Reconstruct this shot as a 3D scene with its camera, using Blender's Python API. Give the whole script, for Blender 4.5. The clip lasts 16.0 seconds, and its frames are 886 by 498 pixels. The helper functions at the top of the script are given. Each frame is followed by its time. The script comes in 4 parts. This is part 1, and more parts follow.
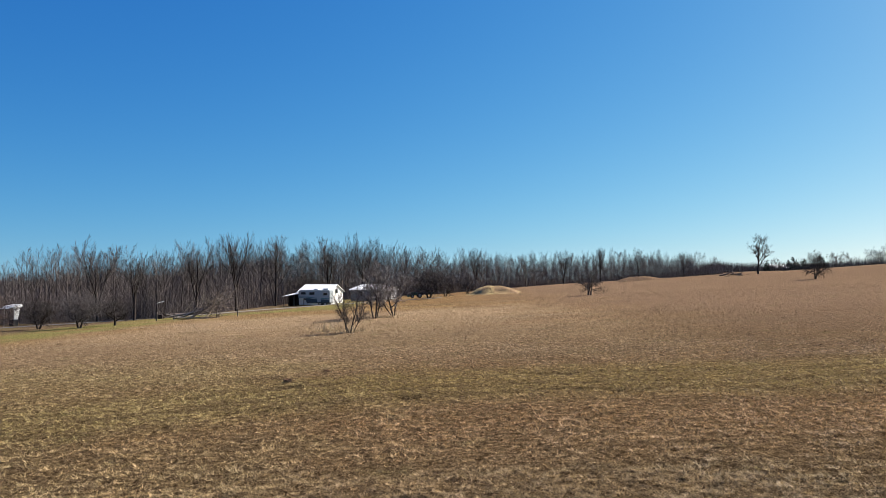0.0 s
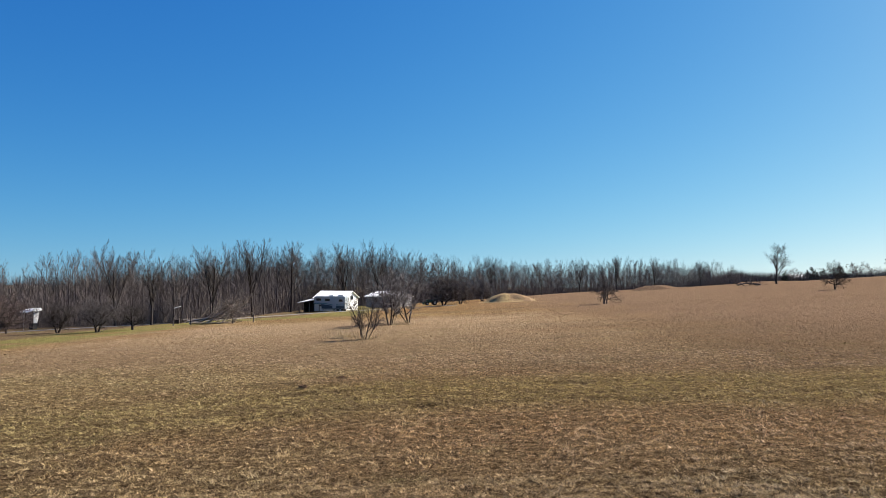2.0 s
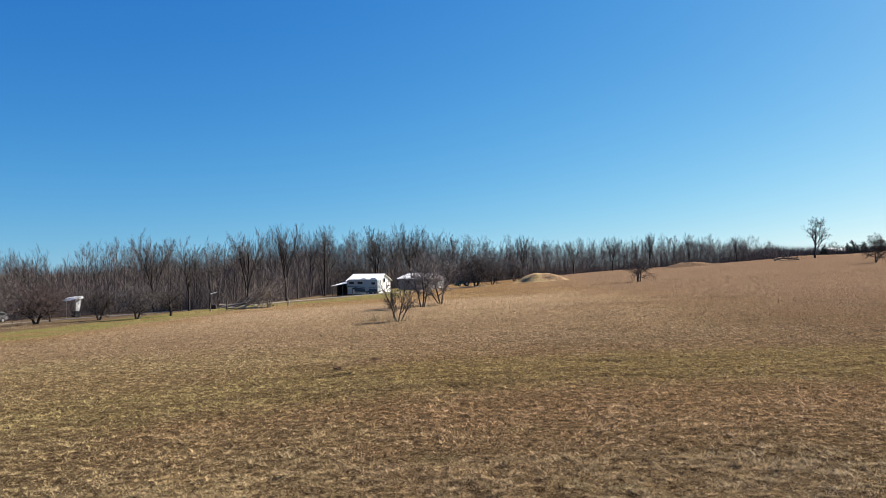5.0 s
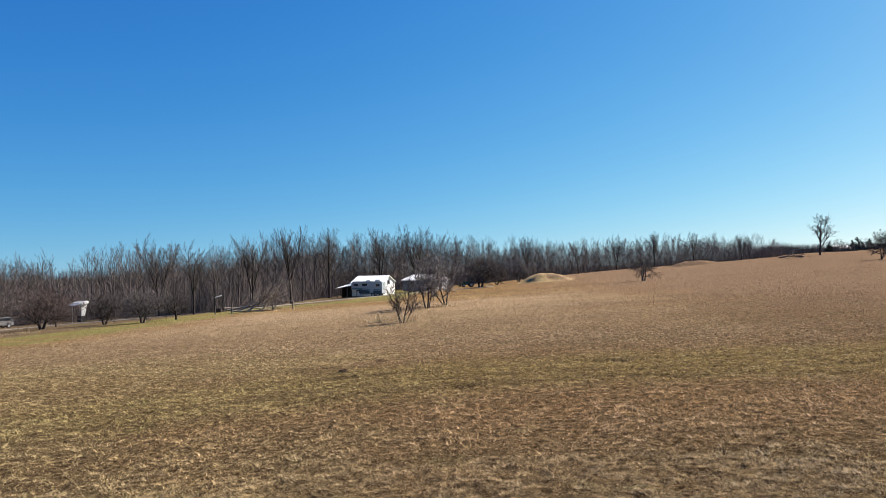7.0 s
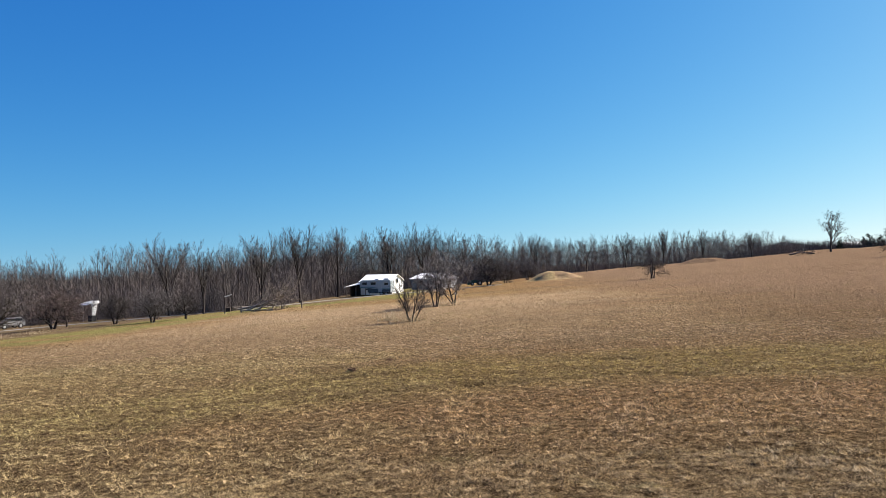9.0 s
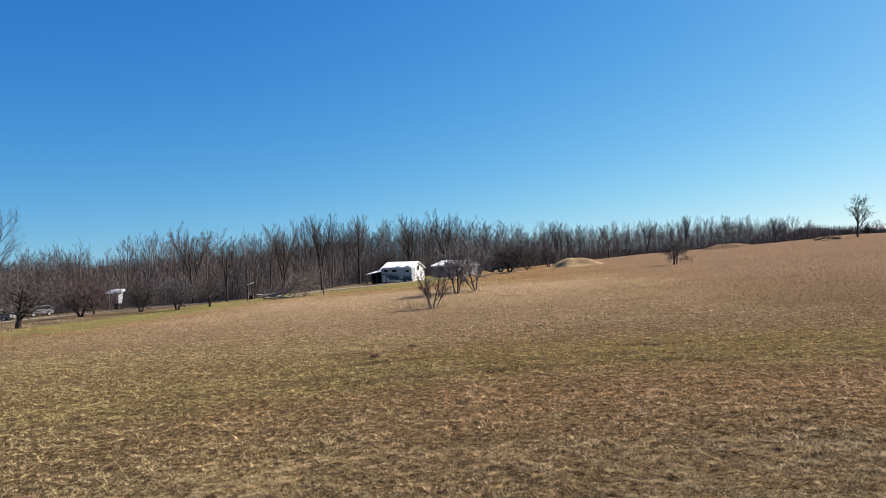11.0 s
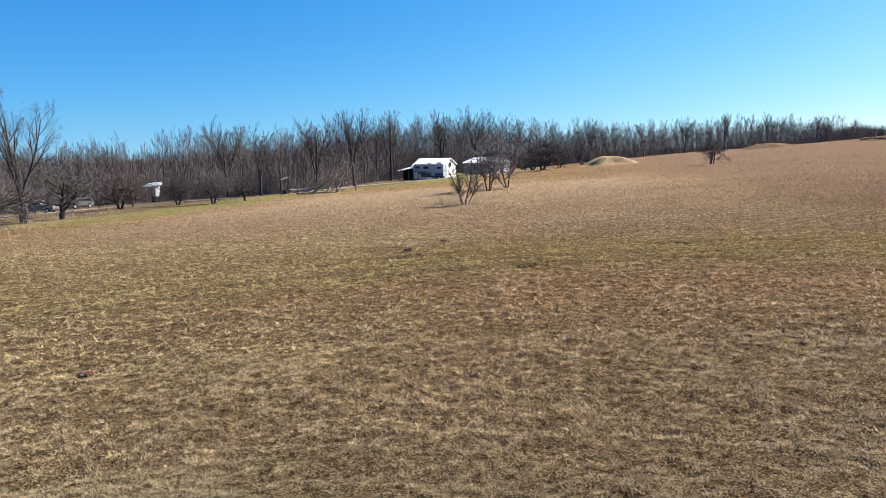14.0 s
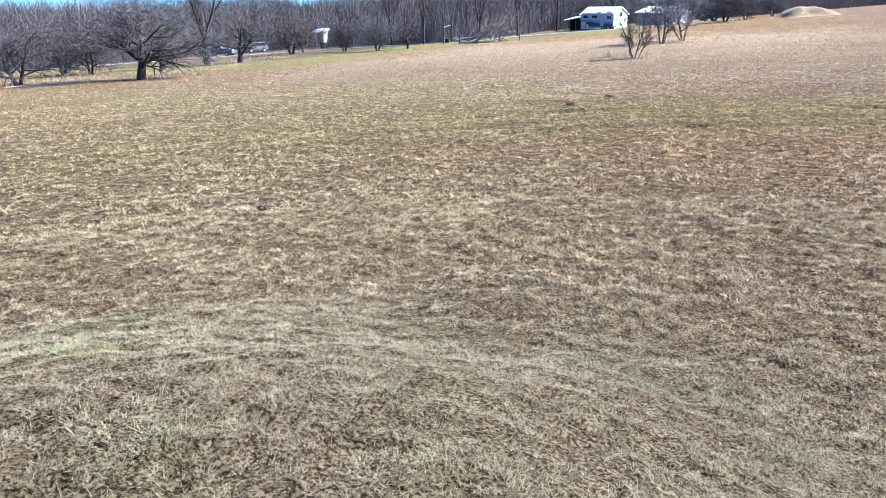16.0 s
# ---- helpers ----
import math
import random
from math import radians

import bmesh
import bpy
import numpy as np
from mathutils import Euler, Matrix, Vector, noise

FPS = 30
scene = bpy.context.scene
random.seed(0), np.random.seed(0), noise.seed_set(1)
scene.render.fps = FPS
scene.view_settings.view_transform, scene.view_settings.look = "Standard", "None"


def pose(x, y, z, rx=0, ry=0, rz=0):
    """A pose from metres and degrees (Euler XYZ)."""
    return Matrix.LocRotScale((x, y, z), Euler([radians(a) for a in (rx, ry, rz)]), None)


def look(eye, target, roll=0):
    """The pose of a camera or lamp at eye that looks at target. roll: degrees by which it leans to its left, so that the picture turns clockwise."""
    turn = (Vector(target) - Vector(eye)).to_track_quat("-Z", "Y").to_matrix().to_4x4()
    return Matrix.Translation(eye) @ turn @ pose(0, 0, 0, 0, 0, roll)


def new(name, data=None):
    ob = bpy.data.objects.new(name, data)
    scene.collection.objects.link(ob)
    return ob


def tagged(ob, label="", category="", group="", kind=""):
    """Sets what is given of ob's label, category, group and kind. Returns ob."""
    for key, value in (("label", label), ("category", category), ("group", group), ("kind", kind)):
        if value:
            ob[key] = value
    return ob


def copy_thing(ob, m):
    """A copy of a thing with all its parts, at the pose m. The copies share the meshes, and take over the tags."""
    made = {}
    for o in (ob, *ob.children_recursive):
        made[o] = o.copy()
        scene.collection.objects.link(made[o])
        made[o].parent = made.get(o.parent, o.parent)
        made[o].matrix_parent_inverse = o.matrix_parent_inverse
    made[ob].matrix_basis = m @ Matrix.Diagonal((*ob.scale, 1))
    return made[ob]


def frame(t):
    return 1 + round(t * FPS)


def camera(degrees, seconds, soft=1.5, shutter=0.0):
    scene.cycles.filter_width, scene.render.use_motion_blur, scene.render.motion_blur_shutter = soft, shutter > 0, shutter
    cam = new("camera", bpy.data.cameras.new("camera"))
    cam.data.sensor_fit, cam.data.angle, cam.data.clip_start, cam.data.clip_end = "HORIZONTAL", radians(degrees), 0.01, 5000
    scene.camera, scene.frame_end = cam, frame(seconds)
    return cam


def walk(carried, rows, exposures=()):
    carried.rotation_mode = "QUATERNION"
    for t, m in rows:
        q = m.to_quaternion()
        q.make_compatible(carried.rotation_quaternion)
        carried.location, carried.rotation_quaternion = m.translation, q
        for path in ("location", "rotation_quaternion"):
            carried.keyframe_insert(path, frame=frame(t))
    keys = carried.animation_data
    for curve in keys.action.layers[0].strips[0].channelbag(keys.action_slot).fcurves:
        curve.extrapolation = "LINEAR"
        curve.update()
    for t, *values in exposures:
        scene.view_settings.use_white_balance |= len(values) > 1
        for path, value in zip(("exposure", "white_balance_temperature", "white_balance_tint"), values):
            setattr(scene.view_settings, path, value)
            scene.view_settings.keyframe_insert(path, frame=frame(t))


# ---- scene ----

# ---------------------------------------------------------------- camera
EYE = 3.1
cam = camera(62.6, 16.0, soft=0.72)
walk(cam, [
    (0, pose(0.000, 0.000, 3.100, 92.400, 0.000, 0.000)),
    (0.5, pose(0.021, 0.002, 3.108, 92.559, -0.074, 0.391)),
    (1, pose(-0.014, 0.003, 3.107, 93.011, 0.003, 0.822)),
    (1.5, pose(-0.007, 0.012, 3.110, 92.612, -0.701, 0.344)),
    (2, pose(-0.020, -0.005, 3.103, 92.970, -0.456, 1.175)),
    (2.5, pose(-0.026, -0.001, 3.097, 92.040, -0.186, 1.436)),
    (3, pose(-0.042, 0.006, 3.098, 91.801, -0.497, 1.840)),
    (3.5, pose(-0.015, -0.006, 3.091, 91.563, 0.820, 3.273)),
    (6, pose(0.013, -0.004, 3.080, 91.462, 0.674, 3.950)),
    (6.5, pose(-0.011, 0.003, 3.097, 91.025, 1.146, 3.882)),
    (7, pose(-0.001, 0.004, 3.088, 91.603, 1.251, 4.011)),
    (7.5, pose(0.037, 0.001, 3.110, 91.905, 1.424, 4.494)),
    (8, pose(0.004, -0.011, 3.090, 92.049, 1.302, 4.095)),
    (8.5, pose(0.012, 0.002, 3.100, 91.409, 1.578, 4.008)),
    (9, pose(0.007, -0.008, 3.096, 91.493, 1.504, 4.675)),
    (11.5, pose(-0.022, -0.097, 3.080, 89.768, 2.020, 7.553)),
    (12, pose(-0.021, -0.155, 3.075, 88.492, 1.473, 9.620)),
    (12.5, pose(-0.014, -0.219, 3.085, 87.109, 1.128, 8.807)),
    (13, pose(-0.024, -0.210, 3.070, 87.286, 0.853, 7.943)),
    (13.5, pose(-0.025, -0.238, 3.044, 84.413, 0.464, 10.766)),
    (14, pose(-0.045, -0.255, 3.040, 82.538, 1.195, 8.785)),
    (14.5, pose(-0.032, -0.219, 3.023, 76.147, 1.127, 12.184)),
    (15, pose(-0.047, -0.228, 3.033, 74.692, 1.677, 15.327)),
    (15.5, pose(-0.053, -0.259, 3.017, 72.809, 0.693, 17.901)),
    (16, pose(-0.090, -0.270, 2.993, 71.398, 0.616, 21.335)),
], exposures=[(0, 1.18, 6550, 11), (9.2, 1.33, 6550, 11), (11.5, 1.28, 6500, 11), (12.5, 1.45, 6450, 11), (13.0, 1.40, 6400, 11), (14.0, 1.54, 6150, 11), (14.5, 1.68, 5750, 12), (15.0, 2.10, 5350, 11), (16.0, 2.32, 4950, 10)])

# ---------------------------------------------------------------- light
SUN_AZ, SUN_EL = 57.0, 37.0           # degrees clockwise from the first view, above the horizon
world = bpy.data.worlds.new("world")
scene.world = world
world.use_nodes = True
wn = world.node_tree
sky = wn.nodes.new("ShaderNodeTexSky")
sky.sky_type = "NISHITA"
sky.sun_disc = False
sky.sun_elevation = radians(SUN_EL)
sky.sun_rotation = radians(SUN_AZ)
sky.altitude = 200
sky.air_density = 1.0
sky.dust_density = 0.5
sky.ozone_density = 2.0
toward = wn.nodes.new("ShaderNodeTexCoord")
lifted = wn.nodes.new("ShaderNodeVectorMath")         # dry air: no haze right on the horizon
lifted.inputs[1].default_value = (0, 0, 0.06)
wn.links.new(toward.outputs["Generated"], lifted.inputs[0])
unit = wn.nodes.new("ShaderNodeVectorMath")
unit.operation = "NORMALIZE"
wn.links.new(lifted.outputs[0], unit.inputs[0])
wn.links.new(unit.outputs[0], sky.inputs[0])
parts = wn.nodes.new("ShaderNodeSeparateColor")       # the clear, deep blue of a cold dry day
joined = wn.nodes.new("ShaderNodeCombineColor")
wn.links.new(sky.outputs[0], parts.inputs[0])
for i, (power, gain) in enumerate(((1.952, 0.0931), (1.151, 0.4452), (0.582, 1.5166))):
    steps = [wn.nodes.new("ShaderNodeMath") for _ in range(2)]
    for node, op, value in zip(steps, ("POWER", "MULTIPLY"), (power, gain)):
        node.operation = op
        node.inputs[1].default_value = value
    wn.links.new(parts.outputs[i], steps[0].inputs[0])
    wn.links.new(steps[0].outputs[0], steps[1].inputs[0])
    wn.links.new(steps[1].outputs[0], joined.inputs[i])
wn.links.new(joined.outputs[0], wn.nodes["Background"].inputs[0])
wn.nodes["Background"].inputs[1].default_value = 0.073
sun = new("sun", bpy.data.lights.new("sun", "SUN"))
sun.data.energy = 5.0
sun.data.angle = radians(0.53)
sun.data.color = (1.0, 0.925, 0.82)
sun.matrix_world = look((400 * math.sin(radians(SUN_AZ)), 400 * math.cos(radians(SUN_AZ)), 400 * math.tan(radians(SUN_EL))), (0, 0, 0))


# ---------------------------------------------------------------- the lie of the land
def smooth(a, b, v):
    s = min(1.0, max(0.0, (v - a) / (b - a)))
    return s * s * (3 - 2 * s)


def land(x, y):
    """Height of the broad, rolling field: lower towards the woods, higher towards the ridge."""
    r = math.hypot(x, y)
    crest = 320 - 110 * smooth(18, 26, math.degrees(math.atan2(x, y))) - 110 * smooth(12, 24, -math.degrees(math.atan2(x, y)))
    s = min(1.0, crest / max(r, 1e-6)) / 100
    if y < 0:
        y = 0.25 * y
    u, v = x * s, y * s
    z = (1.998 * u - 0.163 * v - 1.381 * u * u + 5.152 * u * v - 0.232 * v * v
         + 0.101 * u ** 3 + 1.348 * u * u * v - 1.774 * u * v * v + 0.106 * v ** 3)
    # beyond the woods the land sinks, shaped to fit the camera's view
    z += (-7.0 - z) * smooth(140, 420, r) * smooth(14, 32, -math.degrees(math.atan2(x, y)))
    return z


def smooth_array(a, b, v):
    s = np.clip((v - a) / (b - a), 0, 1)
    return s * s * (3 - 2 * s)


def land_array(x, y):
    """land() for whole arrays."""
    r = np.hypot(x, y)
    az = np.degrees(np.arctan2(x, y))
    crest = 320 - 110 * smooth_array(18, 26, az) - 110 * smooth_array(12, 24, -az)
    s = np.minimum(1.0, crest / np.maximum(r, 1e-6)) / 100
    u, v = x * s, np.where(y < 0, 0.25 * y, y) * s
    z = (1.998 * u - 0.163 * v - 1.381 * u * u + 5.152 * u * v - 0.232 * v * v
         + 0.101 * u ** 3 + 1.348 * u * u * v - 1.774 * u * v * v + 0.106 * v ** 3)
    return z + (-7.0 - z) * smooth_array(140, 420, r) * smooth_array(14, 32, -az)


def rolls(x, y, seed):
    """Gradient noise over the plain, about -1 to 1, with a lattice of 1 m."""
    xi, yi = np.floor(x).astype(np.int64), np.floor(y).astype(np.int64)
    fx, fy = x - xi, y - yi

    def corner(i, j):
        h = ((xi + i) * 374761393 + (yi + j) * 668265263 + seed * 974634777) & 0xFFFFFFFF
        h = ((h ^ (h >> 13)) * 1274126177) & 0xFFFFFFFF
        a = ((h ^ (h >> 16)) & 0xFFFF) * (2 * math.pi / 65536)
        return np.cos(a) * (fx - i) + np.sin(a) * (fy - j)

    sx, sy = fx * fx * (3 - 2 * fx), fy * fy * (3 - 2 * fy)
    low = corner(0, 0) * (1 - sx) + corner(1, 0) * sx
    high = corner(0, 1) * (1 - sx) + corner(1, 1) * sx
    return 1.5 * (low * (1 - sy) + high * sy)


def lawn_edge(x, y):
    """Metres inside the mown strip along the trees, below 0 in the rough field."""
    return np.maximum(np.minimum(-31.0 - x, y - 46.5), np.minimum(y - 101, -13 - x))


def along(x, y):
    """Distance across the old wheel tracks that bend over the field."""
    return y + 0.030 * np.minimum(x - 3, 0) ** 2


def tussock(x, y):
    """The unevenness of the matted grass, about -1 to 1."""
    return 0.62 * rolls(x * 2.3 + 0.4 * rolls(x, y, 8), y * 2.3, 3) + 0.45 * rolls(x * 5.6, y * 5.6, 4)


def field_height(x, y):
    r = np.hypot(x, y)
    z = land_array(x, y)
    z = z + 1.22 * (1 - smooth_array(1.2, 6.2, np.hypot(x + 2.5, y - 0.5)))         # the bank above the field
    z = z + (1 - smooth_array(60, 100, r)) * (0.10 * rolls(x * 0.12, y * 0.12, 1) + 0.05 * rolls(x * 0.5, y * 0.5, 2))
    rough = (1 - smooth_array(40, 80, r)) * np.where(lawn_edge(x, y) > 0, 0.25, 1.0)
    z = z + rough * 0.062 * tussock(x, y)
    v = along(x, y) + 0.35 * rolls(x * 0.4, y * 0.4, 6)
    worn = smooth_array(-0.35, 0.25, rolls(x * 0.7, y * 0.7, 5)) * smooth_array(-17, -11, x) * (1 - smooth_array(12, 22, x))
    for at, deep in ((20.2, 0.15), (21.7, 0.09), (23.8, 0.12)):
        z = z - deep * worn * np.exp(-((v - at) / 0.20) ** 2)
    return z


def ground_z(x, y):
    if math.hypot(x, y) > 100:
        return land(x, y)
    return float(field_height(np.array([float(x)]), np.array([float(y)]))[0])


def spot(az, r):
    a = radians(az)
    x, y = r * math.sin(a), r * math.cos(a)
    return x, y, ground_z(x, y)


# ---------------------------------------------------------------- materials
def material(name, rough=0.9, spec=0.2, metal=0.0):
    m = bpy.data.materials.new(name)
    m.use_nodes = True
    b = m.node_tree.nodes["Principled BSDF"]
    b.inputs["Roughness"].default_value = rough
    b.inputs["Specular IOR Level"].default_value = spec
    b.inputs["Metallic"].default_value = metal
    return m, m.node_tree, b


def nnode(nt, kind, **kw):
    n = nt.nodes.new(kind)
    for k, v in kw.items():
        n.inputs[k].default_value = v
    return n


def noise_fac(nt, vec, scale, detail=4.0, rough=0.6, lo=0.35, hi=0.65):
    n = nnode(nt, "ShaderNodeTexNoise", Scale=scale, Detail=detail, Roughness=rough)
    nt.links.new(vec, n.inputs["Vector"])
    m = nnode(nt, "ShaderNodeMapRange")
    m.inputs["From Min"].default_value, m.inputs["From Max"].default_value = lo, hi
    nt.links.new(n.outputs["Fac"], m.inputs["Value"])
    return m.outputs["Result"]


def mixc(nt, fac, a, b, blend="MIX"):
    n = nt.nodes.new("ShaderNodeMix")
    n.data_type, n.blend_type = "RGBA", blend
    for sock, v in ((n.inputs[0], fac), (n.inputs[6], a), (n.inputs[7], b)):
        if isinstance(v, (int, float)):
            sock.default_value = v
        elif isinstance(v, tuple):
            sock.default_value = (*v, 1) if len(v) == 3 else v
        else:
            nt.links.new(v, sock)
    return n.outputs[2]


def calc(nt, op, a, b=0.0, clamp=False):
    n = nt.nodes.new("ShaderNodeMath")
    n.operation, n.use_clamp = op, clamp
    for sock, v in ((n.inputs[0], a), (n.inputs[1], b)):
        if isinstance(v, (int, float)):
            sock.default_value = v
        else:
            nt.links.new(v, sock)
    return n.outputs[0]


def bump(nt, b, fac, strength=0.3, dist=0.02):
    n = nnode(nt, "ShaderNodeBump", Strength=strength, Distance=dist)
    nt.links.new(fac, n.inputs["Height"])
    nt.links.new(n.outputs["Normal"], b.inputs["Normal"])


STRAW, TAN, RUST, GREEN, PALE = (0.55, 0.400, 0.208), (0.46, 0.315, 0.158), (0.41, 0.240, 0.115), (0.17, 0.18, 0.065), (0.58, 0.47, 0.325)


def band(nt, v, a, b, soft):
    """1 between a and b, fading out over soft."""
    m = nnode(nt, "ShaderNodeMapRange")
    m.inputs["From Min"].default_value, m.inputs["From Max"].default_value = a - soft, a + soft
    nt.links.new(v, m.inputs["Value"])
    n = nnode(nt, "ShaderNodeMapRange")
    n.inputs["From Min"].default_value, n.inputs["From Max"].default_value = b + soft, b - soft
    nt.links.new(v, n.inputs["Value"])
    return calc(nt, "MULTIPLY", m.outputs[0], n.outputs[0])


def field_colour(nt):
    """Dry grass: straw, tan and rust in drifts, with green coming through in streaks and on the mown strip."""
    geo = nt.nodes.new("ShaderNodeNewGeometry")
    pos = geo.outputs["Position"]
    flat = nnode(nt, "ShaderNodeMapping", Scale=(1, 1, 0))
    nt.links.new(pos, flat.inputs["Vector"])
    p = flat.outputs[0]
    sep = nt.nodes.new("ShaderNodeSeparateXYZ")
    nt.links.new(p, sep.inputs[0])
    X, Y = sep.outputs[0], sep.outputs[1]
    c = mixc(nt, noise_fac(nt, p, 0.16, 5, 0.65), STRAW, TAN)
    c = mixc(nt, calc(nt, "MULTIPLY", noise_fac(nt, p, 0.055, 4, 0.6, 0.42, 0.62), 0.6), c, RUST)
    c = mixc(nt, calc(nt, "MULTIPLY", noise_fac(nt, p, 0.9, 4, 0.7, 0.45, 0.75), 0.55), c, PALE)
    # streaks that run across the slope
    st = nnode(nt, "ShaderNodeMapping", Scale=(0.05, 0.30, 0), Rotation=(0, 0, radians(-8)))
    nt.links.new(p, st.inputs["Vector"])
    streak = noise_fac(nt, st.outputs[0], 1.6, 4, 0.6, 0.52, 0.68)
    c = mixc(nt, calc(nt, "MULTIPLY", streak, 0.50), c, (0.16, 0.145, 0.065))
    wide = nnode(nt, "ShaderNodeMapping", Scale=(0.010, 0.075, 0), Rotation=(0, 0, radians(-12)), Location=(31, 7, 0))
    nt.links.new(p, wide.inputs["Vector"])
    far = band(nt, Y, 45, 900, 12)
    c = mixc(nt, calc(nt, "MULTIPLY", calc(nt, "MULTIPLY", far, noise_fac(nt, wide.outputs[0], 0.9, 5, 0.7, 0.40, 0.70)), 0.5), c, (0.24, 0.15, 0.08))
    wide = nnode(nt, "ShaderNodeMapping", Scale=(0.012, 0.10, 0), Rotation=(0, 0, radians(-9)), Location=(3, 57, 0))
    nt.links.new(p, wide.inputs["Vector"])
    c = mixc(nt, calc(nt, "MULTIPLY", calc(nt, "MULTIPLY", far, noise_fac(nt, wide.outputs[0], 1.1, 5, 0.7, 0.54, 0.66)), 0.8), c, (0.50, 0.41, 0.28))
    # tone varies at random in clumps a hand to a stride across
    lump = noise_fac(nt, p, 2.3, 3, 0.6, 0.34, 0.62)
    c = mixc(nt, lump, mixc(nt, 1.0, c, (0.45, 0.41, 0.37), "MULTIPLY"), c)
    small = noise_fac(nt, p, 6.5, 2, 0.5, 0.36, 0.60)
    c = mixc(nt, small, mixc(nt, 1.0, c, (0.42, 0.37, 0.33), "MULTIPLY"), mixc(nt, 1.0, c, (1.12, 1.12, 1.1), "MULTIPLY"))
    # drifts of different growth across the slope
    drift = nnode(nt, "ShaderNodeTexNoise", Scale=0.16, Detail=4.0)
    nt.links.new(p, drift.inputs["Vector"])
    off = calc(nt, "SUBTRACT", drift.outputs["Fac"], 0.5)
    yn = calc(nt, "ADD", Y, calc(nt, "MULTIPLY", off, 10.0))
    bend = calc(nt, "MINIMUM", calc(nt, "SUBTRACT", X, 3.0), 0.0)
    yt = calc(nt, "ADD", calc(nt, "ADD", Y, calc(nt, "MULTIPLY", calc(nt, "MULTIPLY", bend, bend), 0.030)), calc(nt, "MULTIPLY", off, 2.0))
    xn = calc(nt, "ADD", X, calc(nt, "MULTIPLY", off, 22.0))
    rust = calc(nt, "MULTIPLY", band(nt, yn, 24, 260, 9), band(nt, xn, 11, 300, 10))
    c = mixc(nt, calc(nt, "MULTIPLY", rust, 0.82), c, (0.238, 0.166, 0.116))
    pale = calc(nt, "MULTIPLY", band(nt, yn, 28, 85, 5), band(nt, xn, -30, 9, 6))
    c = mixc(nt, calc(nt, "MULTIPLY", pale, 0.45), c, (0.50, 0.385, 0.265))
    olive = calc(nt, "MULTIPLY", band(nt, yt, 19.2, 25.5, 1.2), band(nt, xn, -22, 24, 6))
    c = mixc(nt, calc(nt, "MULTIPLY", olive, 0.75), c, (0.36, 0.28, 0.105))
    warm = calc(nt, "MULTIPLY", band(nt, yt, 13.0, 18.0, 2.5), band(nt, xn, -7, 30, 5))
    c = mixc(nt, calc(nt, "MULTIPLY", warm, 0.40), c, (0.52, 0.325, 0.17))
    straw = calc(nt, "MULTIPLY", band(nt, yn, 7, 30, 3), band(nt, xn, -60, -5, 3))
    c = mixc(nt, calc(nt, "MULTIPLY", straw, 0.42), c, (0.45, 0.375, 0.185))
    ruts = calc(nt, "ADD", calc(nt, "ADD", band(nt, yt, 20.0, 20.4, 0.35), band(nt, yt, 21.5, 21.9, 0.30)), band(nt, yt, 23.6, 24.0, 0.35), True)
    ruts = calc(nt, "MULTIPLY", calc(nt, "MULTIPLY", ruts, band(nt, xn, -14, 16, 4)), noise_fac(nt, p, 0.8, 3, 0.6, 0.38, 0.52))
    c = mixc(nt, calc(nt, "MULTIPLY", ruts, 0.85), c, (0.11, 0.085, 0.04))
    bank = band(nt, yn, -12, 11, 6)
    c = mixc(nt, calc(nt, "MULTIPLY", bank, 0.4), c, (0.40, 0.34, 0.205))
    dull = calc(nt, "MULTIPLY", band(nt, yn, 2, 11.0, 3.0), band(nt, xn, 4.0, 40, 4))
    c = mixc(nt, calc(nt, "MULTIPLY", dull, 0.5), c, (0.26, 0.225, 0.125))
    foot = nt.nodes.new("ShaderNodeVectorMath")       # fresh green at the foot of the bank
    foot.operation = "DISTANCE"
    foot.inputs[1].default_value = (-2.5, 0.5, 0)
    nt.links.new(p, foot.inputs[0])
    ring = band(nt, calc(nt, "ADD", foot.outputs["Value"], calc(nt, "MULTIPLY", off, 1.6)), 4.3, 5.7, 0.6)
    fresh = calc(nt, "MULTIPLY", ring, noise_fac(nt, p, 0.75, 3, 0.55, 0.44, 0.60))
    c = mixc(nt, calc(nt, "MULTIPLY", fresh, 0.8), c, (0.115, 0.145, 0.042))
    top = band(nt, foot.outputs["Value"], -1, 4.4, 0.6)
    c = mixc(nt, calc(nt, "MULTIPLY", band(nt, foot.outputs["Value"], -1, 6.2, 1.4), 0.6), c, (0.24, 0.205, 0.125))
    c = mixc(nt, calc(nt, "MULTIPLY", calc(nt, "MULTIPLY", top, noise_fac(nt, p, 1.1, 3, 0.6, 0.48, 0.66)), 0.45), c, (0.22, 0.225, 0.095))
    # the mown strip along the trees
    near = calc(nt, "MINIMUM", calc(nt, "SUBTRACT", -31.0, X), calc(nt, "SUBTRACT", Y, 46.5))
    edge = calc(nt, "MAXIMUM", near, calc(nt, "MINIMUM", calc(nt, "SUBTRACT", Y, 101.0), calc(nt, "SUBTRACT", -13.0, X)))
    wob = nnode(nt, "ShaderNodeTexNoise", Scale=0.09, Detail=3.0)
    nt.links.new(p, wob.inputs["Vector"])
    edge = calc(nt, "ADD", edge, calc(nt, "MULTIPLY", calc(nt, "SUBTRACT", wob.outputs["Fac"], 0.5), 7.0))
    lawn = nnode(nt, "ShaderNodeMapRange")
    lawn.inputs["From Min"].default_value, lawn.inputs["From Max"].default_value = 0.0, 3.0
    nt.links.new(edge, lawn.inputs["Value"])
